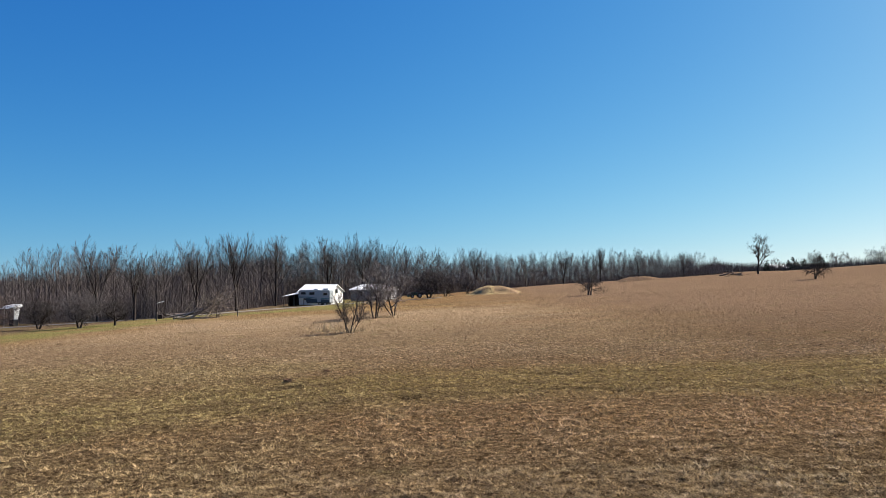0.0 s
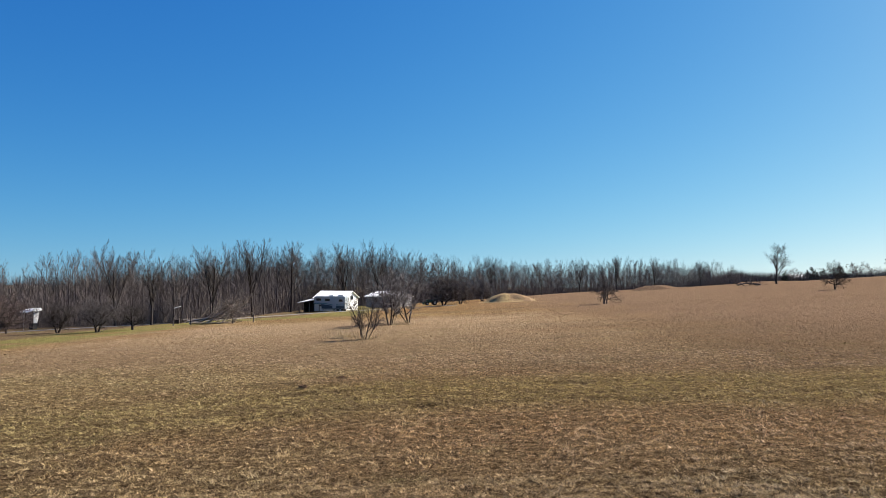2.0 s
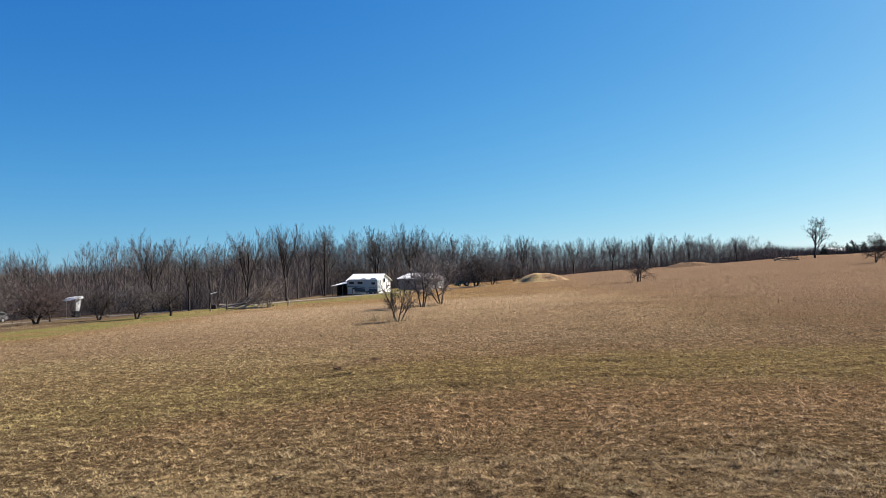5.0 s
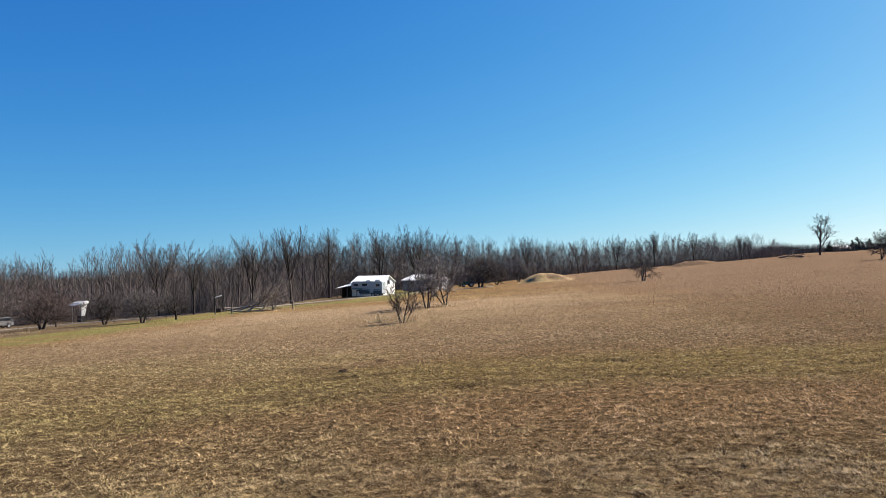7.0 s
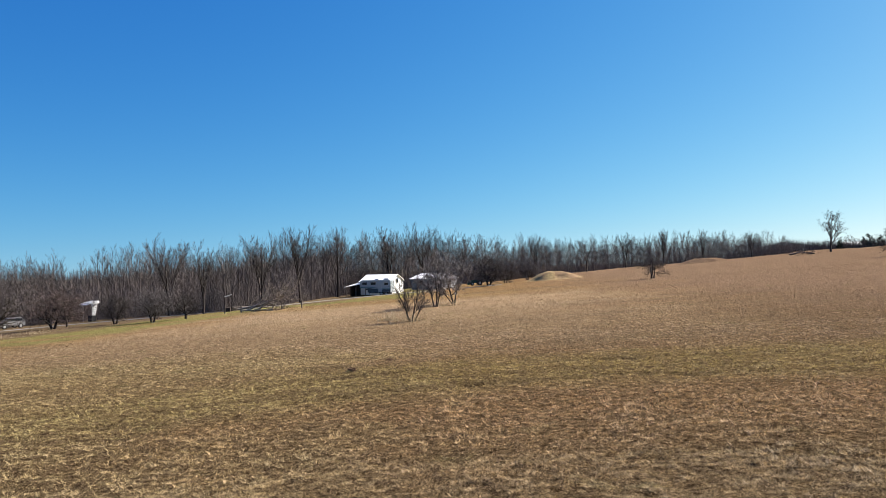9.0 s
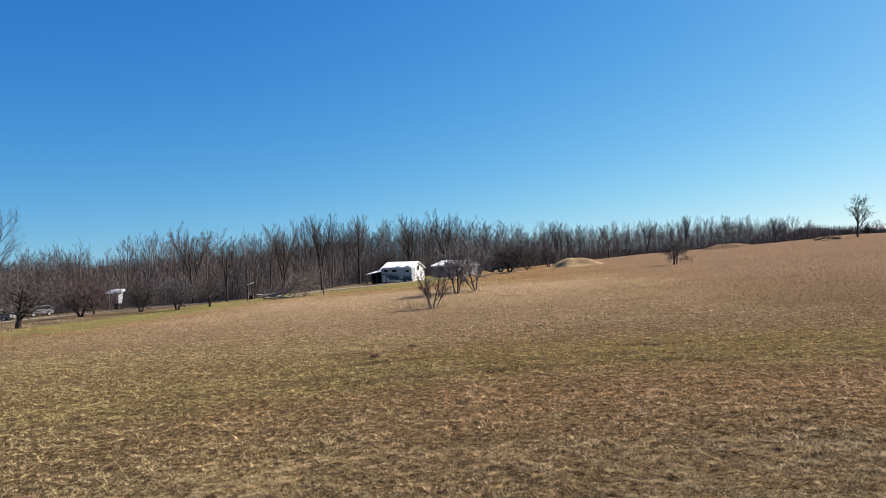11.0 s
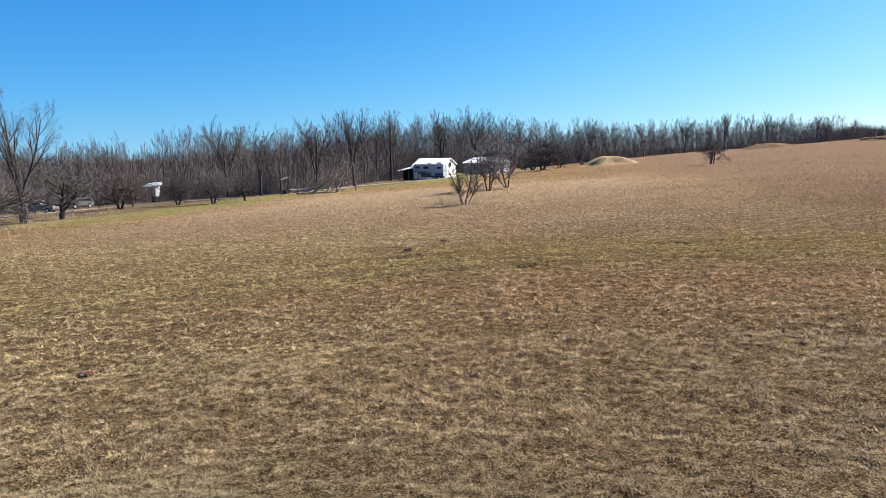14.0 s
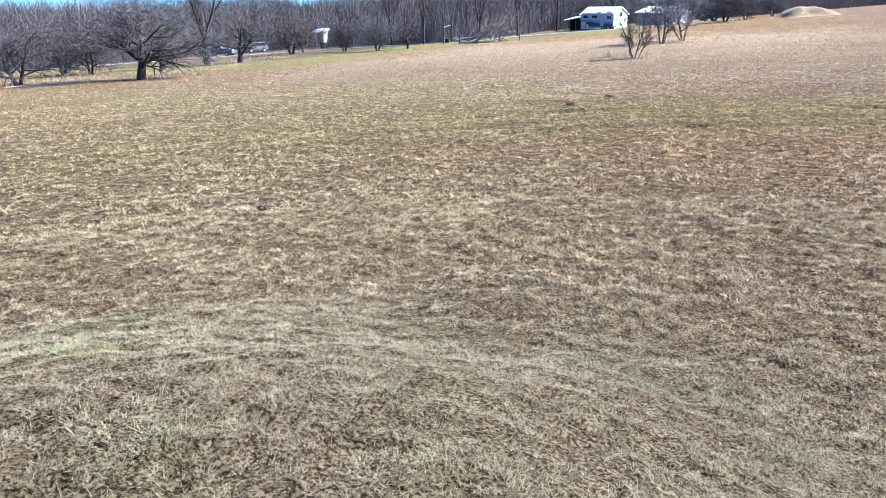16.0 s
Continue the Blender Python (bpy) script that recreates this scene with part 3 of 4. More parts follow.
def make_woods():
    rng = random.Random(5)
    kinds = []
    for i in range(9):
        k = dict(TALL, up=0.5, kids=(13, 6, 9), segs=(7, 4, 1), wiggle=(0.025, 0.05, 0.06), lift=(0.01, 0.20, 0.12), twig=0.011)
        k["angle"] = (rng.uniform(34, 46), 30, 26)
        k["ratio"] = (rng.uniform(0.24, 0.36), 0.46, 0.55)
        k["from"] = (rng.uniform(0.36, 0.56), 0.25, 0.15)
        stems = [((0, 0, 0), (rng.uniform(-0.05, 0.05), rng.uniform(-0.05, 0.05), 1), 10.0, rng.uniform(0.11, 0.16))]
        if i % 3 == 2:
            stems = [((0, 0, 0), (0.09, 0.05, 1), 9.8, 0.13), ((0.15, 0, 0), (-0.11, -0.04, 1), 9.0, 0.11)]
        t = tree("woodland_tree", 100 + i, stems, k, M_WOOD, M_TWIG, "tall bare grey-brown woodland tree at the wood's edge", "tree", height=10.0)
        t["group"] = "woodland trees"
        kinds.append(t)
    n = 0
    for az, deep in [(-69 + 90 * (i + rng.random()) / 380, (0, 5, 12, 21)[i % 4] + rng.uniform(0, 5)) for i in range(380)]:
        if az > 20.6 or (az < -28 and rng.random() < 0.25):
            continue
        r = table(FRONT, az) + deep + rng.gauss(0, 1.2)
        h = wood_height(az) * rng.choice((0.74, 0.86, 0.94, 1.0, 1.05)) * (1 - 0.35 * smooth(19.5, 20.6, az) * rng.random())
        x, y, z = spot(az, r)
        m = pose(x, y, z - 0.1, 0, 0, rng.uniform(0, 360)) @ Matrix.Diagonal((h / 10, h / 10, h / 10, 1))
        if n < len(kinds):
            kinds[n].matrix_world = m
        else:
            src = kinds[rng.randrange(len(kinds))]
            c = copy_thing(src, Matrix.Identity(4))
            c.matrix_basis = m
        n += 1


def back_woods():
    """The depth of the wood, told apart no more: thin trunks with upright limbs, joined."""
    rng = random.Random(17)
    v, f = [], []
    k = dict(up=0.3, kids=(9, 4), segs=(5, 3), sides=(4, 3), wiggle=(0.05, 0.12), lift=(0.02, 0.10), taper=(0.85, 0.85), angle=(30, 30), ratio=(0.36, 0.6), short=(0.4, 0.3), twig=0.03, thick=False)
    k["from"] = (0.35, 0.2)
    protos = []
    for i in range(6):
        w = Wood(300 + i)
        w.branch(Vector((0, 0, 0)), Vector((0, 0, 1)), 10, 0.14, 0, k)
        top = max(q[2] for q in w.v + w.tv)
        a = np.array(w.v + w.tv) * (10 / top)
        fs = [tuple(q) for q in w.f] + [tuple(j + len(w.v) for j in q) for q in w.tf]
        protos.append((a, fs))
    base = 0
    for i in range(1300):
        az = rng.uniform(-69, 20.8)
        if az < -28 and rng.random() < 0.45:
            continue
        r = table(FRONT, az) + (rng.uniform(12, 150) if az < -14 else rng.uniform(12, 70))
        h = wood_height(az) * rng.uniform(0.66, 0.98) * (1 - 0.4 * smooth(19, 20.8, az)) / 10
        x, y, z = spot(az, r)
        a, fs = protos[rng.randrange(6)]
        t = rng.uniform(0, 6.28)
        c, s = math.cos(t), math.sin(t)
        q = np.stack([(a[:, 0] * c - a[:, 1] * s) * h + x, (a[:, 0] * s + a[:, 1] * c) * h + y, a[:, 2] * h + z - 0.1], 1)
        v += q.tolist()
        f += [tuple(j + base for j in p) for p in fs]
        base += len(a)
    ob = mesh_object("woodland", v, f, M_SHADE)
    tagged(ob, "deep bare winter woodland of thin grey-brown trunks", "woods", kind="stuff")


def slivers(name, places, mat, label, category, seed, lo, hi, width, lean):
    """Upright whips and stalks, each a thin three-sided spike."""
    rng = random.Random(seed)
    v, f = [], []
    for x, y, z, s in places:
        h = rng.uniform(lo, hi) * s
        a, d = rng.uniform(0, 6.28), rng.gauss(0, lean) * h
        t = rng.uniform(0, 6.28)
        wx, wy = math.cos(t) * width, math.sin(t) * width
        b = len(v)
        v += [(x - wx, y - wy, z - 0.05), (x + wx, y + wy, z - 0.05), (x - wy * 1.2, y + wx * 1.2, z - 0.05), (x + math.cos(a) * d, y + math.sin(a) * d, z + h)]
        f += [(b, b + 1, b + 3), (b + 1, b + 2, b + 3), (b + 2, b, b + 3)]
    return tagged(mesh_object(name, v, f, mat), label, category, kind="stuff")


def brush():
    rng = random.Random(23)
    places = []
    while len(places) < 32000:
        az = rng.uniform(-68, 21)
        clump = 0.5 + 0.5 * noise.noise((az * 0.9, 4, 2))
        r = table(FRONT, az) + rng.expovariate(1 / 14) + 0.5
        x, y, z = spot(az, r)
        cl = noise.noise((x * 0.12, y * 0.12, 9))
        places.append((x, y, z, max(0.25, 0.9 + 1.1 * cl + 0.3 * clump)))
    slivers("undergrowth", places, M_BRUSH, "dense bare grey-brown undergrowth along the wood's edge", "undergrowth", 24, 0.8, 3.6, 0.022, 0.5)
    places = []
    while len(places) < 14000:
        az = rng.uniform(18.5, 44)
        r = 300 + rng.uniform(0, 30)
        x, y, z = spot(az, r)
        places.append((x, y, z, 0.8 + 0.5 * noise.noise((az * 0.6, 1, 1))))
    slivers("hedgerow", places, M_WOOD, "far dark hedgerow along the ridge", "hedge", 25, 1.4, 6.0, 0.11, 0.32)


def thicket():
    """The mass of fine twigs that fills the wood between the trunks."""
    rng = np.random.default_rng(31)
    n = 225000
    az = rng.uniform(-69, 21, n)
    front = np.interp(az, [q[0] for q in FRONT], [q[1] for q in FRONT])
    step = np.linspace(-70, 21, 92)
    tall = np.interp(az, step, [wood_height(q) for q in step])
    r = front + 0.5 + rng.exponential(np.where(az < -14, 42, 26), n)
    x, y = r * np.sin(np.radians(az)), r * np.cos(np.radians(az))
    lump = 0.5 + 0.5 * np.sin(x * 0.31 + 2 * np.sin(y * 0.13)) * np.sin(y * 0.27 + x * 0.11)
    share = np.where(az < -28, 0.46, np.where(az < -3, 0.64, 0.58)) * (0.5 + 0.65 * lump) * np.where(az > 19, 0.7, 1.0)
    z = land_array(x, y) + tall * share * rng.random(n) ** 1.25
    size = rng.uniform(0.7, 2.2, n)
    t, lean = rng.random(n) * 6.283, np.abs(rng.normal(0, 0.75, n))
    d = np.stack([np.cos(t) * lean, np.sin(t) * lean, np.ones(n)], 1) * size[:, None]
    s = rng.random(n) * 6.283
    w = rng.uniform(0.012, 0.032, n)
    o = np.stack([np.cos(s) * w, np.sin(s) * w, 0 * s], 1)
    p = np.stack([x, y, z], 1)
    v = np.stack([p - o, p + o, p + d], 1)
    me = quick_mesh("thicket", v.reshape(-1, 3), np.arange(n * 3).reshape(-1, 3), M_BRUSH)
    tagged(new("thicket", me), "tangle of fine bare twigs between the woodland trunks", "thicket", kind="stuff")


# belt of trees added to hide the far ground from the camera
def valley_woods():
    rng = random.Random(29)
    places = []
    for _ in range(13000):
        az = rng.uniform(-72, -13)
        x, y, z = spot(az, rng.uniform(360, 440))
        places.append((x, y, z, 0.9 + 0.25 * noise.noise((az * 0.7, 3, 1))))
    slivers("valley_woods", places, M_WOOD, "far bare grey woods added to screen the far ground", "woods", 30, 8.5, 17.0, 0.24, 0.08)


make_woods()
valley_woods()
back_woods()
brush()
thicket()

# ---------------------------------------------------------------- single trees
# lighter twig bark: sunlight on the shrub crowns painted into the colour
M_SUNTWIG = bark("sunlit_twig", (0.14, 0.120, 0.110), (0.30, 0.262, 0.240))
M_PALETWIG = bark("pale_twig", (0.085, 0.072, 0.066), (0.21, 0.182, 0.168))
lone = tree("maple", 41, [((0, 0, 0), (0.02, 0, 1), 10, 0.34)], dict(MAPLE, twig=0.017, kids=(13, 8, 6, 6), angle=(36, 34, 36, 36), ratio=(0.44, 0.5, 0.5, 0.6)), M_TRUNK, M_TRUNK, "lone bare maple on the ridge of the dry field", height=10.3)
stand(lone, 23.38, 193.8)
ridge_shrub = tree("hawthorn", 42, [((0, 0, 0), (-0.1, 0, 1), 3.4, 0.15), ((0.1, 0, 0), (0.25, 0.1, 1), 3.2, 0.11)], dict(ROUND, twig=0.014, lift=(0.0, 0.02, -0.03, -0.04), angle=(62, 46, 45, 42)), M_TRUNK, M_TRUNK,
                   "dark bare hawthorn with low drooping limbs on the ridge", height=5.0, squash=0.8)
stand(ridge_shrub, 27.05, 134)
far_shrub = tree("hawthorn", 43, [((0, 0, 0), (-0.15, 0, 1), 3.4, 0.09), ((0.25, 0, 0), (0.1, 0.1, 1), 3.6, 0.10), ((-0.1, 0.1, 0), (0.02, 0, 1), 3.8, 0.09)],
                 dict(SHRUB, kids=(12, 8, 6), angle=(66, 46, 44), lift=(0.03, 0.0, -0.03), ratio=(0.62, 0.5, 0.5), twig=0.014), M_WOOD, M_TWIG, "small bare multi-stemmed hawthorn alone in the field", height=4.3, squash=1.25)
stand(far_shrub, 11.3, 107.6)
a = tree("shrub", 51, [((0, 0, 0), (0.12, 0, 1), 2.3, 0.05), ((-0.1, 0, 0), (-0.22, 0.1, 1), 2.3, 0.05), ((0.12, 0.1, 0), (0.45, 0, 1), 1.9, 0.035), ((-0.2, 0, 0), (-0.6, 0, 1), 1.7, 0.03)],
         dict(SHRUB, angle=(30, 36, 38), lift=(0.06, 0.14, 0.1), kids=(9, 7, 6), twig=0.0085), M_TRUNK, M_TWIG, "small dark bare shrub with several stems in dry grass", "shrub", height=3.3)
stand(a, -7.18, 48.6)
b = tree("shrub", 52, [((0, 0, 0), (0.1, 0, 1), 3.4, 0.08), ((-0.15, 0, 0), (-0.3, 0.1, 1), 3.3, 0.07), ((0.1, 0.1, 0), (0.4, 0, 1), 3.0, 0.05)],
         dict(SHRUB, kids=(11, 8, 7), angle=(34, 38, 38), lift=(0.05, 0.12, 0.08), twig=0.016), M_TRUNK, M_SUNTWIG, "grey bare shrub with a vase-shaped crown in the field", "shrub", height=5.5)
stand(b, -5.29, 66.8)
c = tree("shrub", 53, [((0, 0, 0), (-0.05, 0, 1), 3.2, 0.07), ((0.1, 0, 0), (0.3, 0.1, 1), 3.0, 0.06), ((-0.1, 0.1, 0), (-0.35, 0, 1), 2.8, 0.05)],
         dict(SHRUB, kids=(12, 8, 7), twig=0.016), M_TRUNK, M_SUNTWIG, "grey bare shrub with spreading upper twigs in the field", "shrub", height=5.3)
stand(c, -3.91, 71.4)


def round_tree(seed, az, r, h, stems, mat, twigs, label, squash=1.0, thick=0.010, kids=(15, 8, 7, 9)):
    t = tree("crabapple_tree", seed, stems, dict(ROUND, twig=thick, kids=kids), mat, twigs, label, height=h, squash=squash * 1.12)
    return stand(t, az, r)


ONE = [((0, 0, 0), (0.05, 0, 1), 3.2, 0.17)]
TWO = [((-0.1, 0, 0), (-0.22, 0, 1), 3.0, 0.12), ((0.1, 0, 0), (0.25, 0.05, 1), 3.0, 0.12)]
round_tree(61, -24.16, 93.1, 4.0, ONE, M_TRUNK, M_TWIG, "small bare dark tree on the mown strip", 1.1)
round_tree(62, -26.45, 91.2, 4.5, TWO, M_TRUNK, M_GREY, "small bare grey tree with a fan-shaped crown", 1.0)
round_tree(63, -28.93, 98.7, 4.2, TWO, M_TRUNK, M_TWIG, "small bare grey-brown tree beside the drive", 1.1)
round_tree(64, -32.85, 101.5, 6.2, TWO, M_TRUNK, M_REDTWIG, "bare reddish-brown tree with a dense domed crown", 1.1)
round_tree(65, -32.0, 108.2, 4.2, ONE, M_TRUNK, M_REDTWIG, "bare reddish-brown tree beside a larger one", 0.75)
round_tree(66, -36.7, 78.5, 6.6, ONE, M_TRUNK, M_PALETWIG, "wide bare grey crabapple tree at the field's edge", 1.25)
round_tree(67, -43.73, 53.2, 6.4, ONE, M_TRUNK, M_PALETWIG, "wide bare grey crabapple tree with a short trunk", 1.4, kids=(16, 9, 8, 10), thick=0.008)
round_tree(68, -51.4, 56.5, 5.0, TWO, M_TRUNK, M_PALETWIG, "low bare grey crabapple tree by a dirt path", 1.15)
round_tree(69, -42.2, 68.0, 4.6, ONE, M_TRUNK, M_TWIG, "bare grey tree behind a wider crabapple", 1.1)
round_tree(70, -48.5, 77.0, 5.6, TWO, M_TRUNK, M_TWIG, "bare grey-brown tree in rough grass", 1.0)
round_tree(71, -46.8, 70.0, 5.0, TWO, M_TRUNK, M_TWIG, "bare grey-brown tree in rough grass", 1.0)
round_tree(72, -57.0, 62.0, 6.0, ONE, M_TRUNK, M_PALETWIG, "wide bare grey crabapple tree by a dirt path", 1.1)
round_tree(73, -10.65, 158.0, 7.0, ONE, M_TRUNK, M_TWIG, "bare grey tree with a round crown behind the garage", 0.9, 0.016)
round_tree(74, -1.1, 141.5, 6.6, TWO, M_TRUNK, M_TWIG, "dark bare tree with crossing trunks at the wood's edge", 1.2, 0.016)
round_tree(75, 0.2, 150.0, 5.2, TWO, M_TRUNK, M_TWIG, "dark bare tree at the wood's edge", 1.0, 0.016)
round_tree(76, 1.9, 168.0, 6.0, TWO, M_TRUNK, M_GREY, "pale grey bare tree behind the earth mound", 0.9, 0.018)
big = tree("ash_tree", 80, [((0, 0, 0), (-0.07, 0, 1), 11.5, 0.27), ((0.05, 0, 3.4), (0.42, 0.1, 1), 8.0, 0.16), ((-0.1, 0, 3.0), (-0.5, 0.1, 1), 6.5, 0.13)],
           dict(MAPLE, up=0.5, angle=(28, 30, 30, 30), lift=(0.04, 0.10, 0.06, 0.04), wiggle=(0.04, 0.06, 0.08, 0.1), kids=(9, 5, 5, 5), twig=0.010, ratio=(0.44, 0.5, 0.5, 0.6)), M_TRUNK, M_TWIG,
           "tall bare ash with forking trunks at the field's edge", height=12.3, squash=1.0)
vine = Wood(81)
for i in range(26):
    a, turn = vine.rng.uniform(0, 6.28), vine.rng.uniform(-0.25, 0.25)
    line = [Vector((-0.07 * q + math.cos(a + turn * q) * (0.34 - 0.02 * q), math.sin(a + turn * q) * (0.34 - 0.02 * q), q)) for q in [0.5 * j for j in range(vine.rng.randint(7, 14))]]
    vine.tube(line, [0.035 - 0.001 * j for j in range(len(line))], 4)
    for q in line[1:]:
        for j in range(5):
            d = Vector((math.cos(a) + vine.rng.gauss(0, 0.8), math.sin(a) + vine.rng.gauss(0, 0.8), vine.rng.gauss(0.1, 0.6))).normalized()
            vine.twig(q, d, vine.rng.uniform(0.3, 0.9), 0.012, False)
mesh_object("vine", vine.v + vine.tv, vine.f + [tuple(j + len(vine.v) for j in q) for q in vine.tf], M_TWIG, big, "bare grey vines tangled round the trunk")
stand(big, -38.94, 72.8)
for i, (az, out, h) in enumerate([(-18.65, 2, 1.03), (-15.8, 3, 1.06), (-12.9, 4, 1.04), (-8.9, 3, 1.02), (-6.2, 4, 1.05), (-25.3, 2, 1.04), (-22.9, 3, 1.0), (2.6, 3, 1.0), (6.5, 2, 1.05), (9.4, 3, 1.03), (12.2, 2, 1.06), (15.0, 3, 1.04), (18.3, 2, 0.95)]):
    t = tree("elm_tree", 400 + i, [((0, 0, 0), (0.02, 0, 1), 7.4, 0.19), ((0.05, 0, 2.6), (0.24, 0.1, 1), 6.4, 0.11), ((-0.05, 0, 2.2), (-0.27, -0.1, 1), 6.4, 0.11)],
             dict(TALL, up=0.35, kids=(13, 8, 8), segs=(7, 5, 2), lift=(0.02, 0.13, 0.10), angle=(36, 28, 26), ratio=(0.40, 0.42, 0.55), wiggle=(0.03, 0.06, 0.08), twig=0.012), M_TRUNK, M_TWIG, "tall bare fan-crowned tree standing out at the wood's edge", height=wood_height(az) * h)
    t["group"] = "elms"
    stand(t, az, table(FRONT, az) - out, 40 * i)
for i, (az, r, h) in enumerate([(24.6, 306, 6.0), (25.6, 310, 5.0), (28.4, 305, 7.5), (29.2, 312, 7.0), (31.0, 300, 9.0), (32.2, 304, 8.5), (34, 306, 8.0), (36.5, 303, 8.5)]):
    t = tree("hedgerow_tree", 90 + i, ONE, dict(ROUND, kids=(10, 6, 4, 4), twig=0.04), M_WOOD, M_TWIG, "far bare tree rising from the hedgerow", height=h)
    t["group"] = "hedgerow trees"
    stand(t, az, r)


# ---------------------------------------------------------------- buildings
M_WHITE = plain("white_siding", (0.64, 0.64, 0.625), 0.55, 0.4, vary=0.06)
M_ROOF = plain("white_metal_roof", (0.80, 0.79, 0.77), 0.75, 0.25, vary=0.05)
M_GREYWALL = plain("grey_siding", (0.15, 0.15, 0.152), 0.6, 0.3, vary=0.1)
M_DARK = plain("dark_opening", (0.02, 0.02, 0.022), 0.7, 0.3)
M_BLACKGLASS = plain("dark_glass", (0.02, 0.025, 0.03), 0.08, 0.6)
M_TYRE = plain("tyre_rubber", (0.02, 0.02, 0.02), 0.9, 0.2)
M_METAL = plain("dull_metal", (0.45, 0.45, 0.46), 0.4, 0.5, 0.8)
M_RV = plain("rv_panel", (0.27, 0.30, 0.31), 0.4, 0.5, vary=0.05)
M_BLUE = plain("rv_stripe", (0.035, 0.055, 0.070), 0.45, 0.4)
M_TEAL = plain("rv_teal", (0.08, 0.16, 0.18), 0.45, 0.4)
M_POST = bark("weathered_post", (0.10, 0.085, 0.07), (0.22, 0.19, 0.16))


def gable_house(name, x, y, turn, length, width, eave, ridge, wall_mat, end_mat, label):
    """Gable ends on local +x and -x; walls have thickness; two roof slopes with an overhang."""
    ob = empty(name, x, y, ground_z(x, y) - 0.05, turn)
    L, W, t = length / 2, width / 2, 0.12
    part("wall", box(-L, L, -W, -W + t, 0, eave), wall_mat, ob)
    part("wall", box(-L, L, W - t, W, 0, eave), wall_mat, ob)
    for s in (-1, 1):
        bm = prism([(-W + t, 0), (W - t, 0), (W - t, eave), (0, ridge - 0.04), (-W + t, eave)], 0, t)
        bmesh.ops.transform(bm, verts=bm.verts[:], matrix=pose(L if s > 0 else -L + t, 0, 0, 0, 0, 90))
        part("gable_wall", bm, end_mat, ob)
    over, thick = 0.3, 0.10
    slope = (ridge - eave) / W
    for s in (-1, 1):
        o = [(0, ridge), (s * (W + over), ridge - slope * (W + over)), (s * (W + over), ridge - slope * (W + over) + thick), (0, ridge + thick)]
        bm = prism(o, -L - over, L + over)
        bmesh.ops.transform(bm, verts=bm.verts[:], matrix=pose(0, 0, 0, 0, 0, -90))
        part("roof", bm, M_ROOF, ob)
    return tagged(ob, label, "garage")


g1 = gable_house("garage", -23.95, 143.6, -15, 6.3, 6.6, 2.6, 3.85, M_WHITE, M_WHITE, "white garage with a white metal roof before the woods")
part("window", box(3.3, 3.36, -0.35, 0.30, 2.25, 3.15), M_BLACKGLASS, g1)
# long walls toned grey for their shaded side, gable left white
g2 = gable_house("garage", -14.3, 151.5, -38, 7.0, 6.4, 2.3, 3.3, M_GREYWALL, M_WHITE, "garage with shade-toned grey long walls, a white gable end and pale roof")
part("door", box(3.5, 3.56, 0.2, 1.2, 0, 2.05), M_DARK, g2)
part("window", box(-1.2, -0.3, -3.26, -3.2, 1.1, 1.9), M_BLACKGLASS, g2)
# lean-to
lt = empty("lean_to", -28.3, 142.6, ground_z(-28.3, 142.6), -15)
bm = box(-2.5, 2.6, -2.6, 2.6, -0.05, 0.05)
bmesh.ops.transform(bm, verts=bm.verts[:], matrix=pose(0.3, 0, 2.45, 6, -9, 0))
part("roof", bm, M_ROOF, lt)
for px_, py_, pz_ in ((-1.9, -2.2, 1.2), (-1.9, 2.2, 2.3), (2.3, -2.2, 2.2), (0.2, -2.2, 1.7)):
    part("post", box(px_ - 0.06, px_ + 0.06, py_ - 0.06, py_ + 0.06, -0.2, pz_), M_POST, lt)
# walls and block added dark to stand in for deep shade under the roof
part("back_wall", box(-2.2, 2.55, 2.25, 2.35, -0.2, 2.15), M_TRUNK, lt, "added dark board for the shade at the back")
part("side_wall", box(-2.2, -2.1, 0.2, 2.25, -0.2, 1.9), M_TRUNK, lt, "added dark board for the shade at the side")
part("workbench", box(-1.2, 2.0, 1.2, 2.2, -0.1, 1.1, 0.03), M_TRUNK, lt, "added dark block for the shade inside")
tagged(lt, "open lean-to with a white sloping roof beside the garage", "shed")


# ---------------------------------------------------------------- vehicles
def wheel(parent, x, y, r, w):
    t = part("wheel", rod((x, y - w / 2, r), (x, y + w / 2, r), r, sides=18), M_TYRE, parent)
    part("rim", rod((x, y - w / 2 - 0.012, r), (x, y - w / 2 + 0.02, r), r * 0.58, sides=14), M_METAL, t)


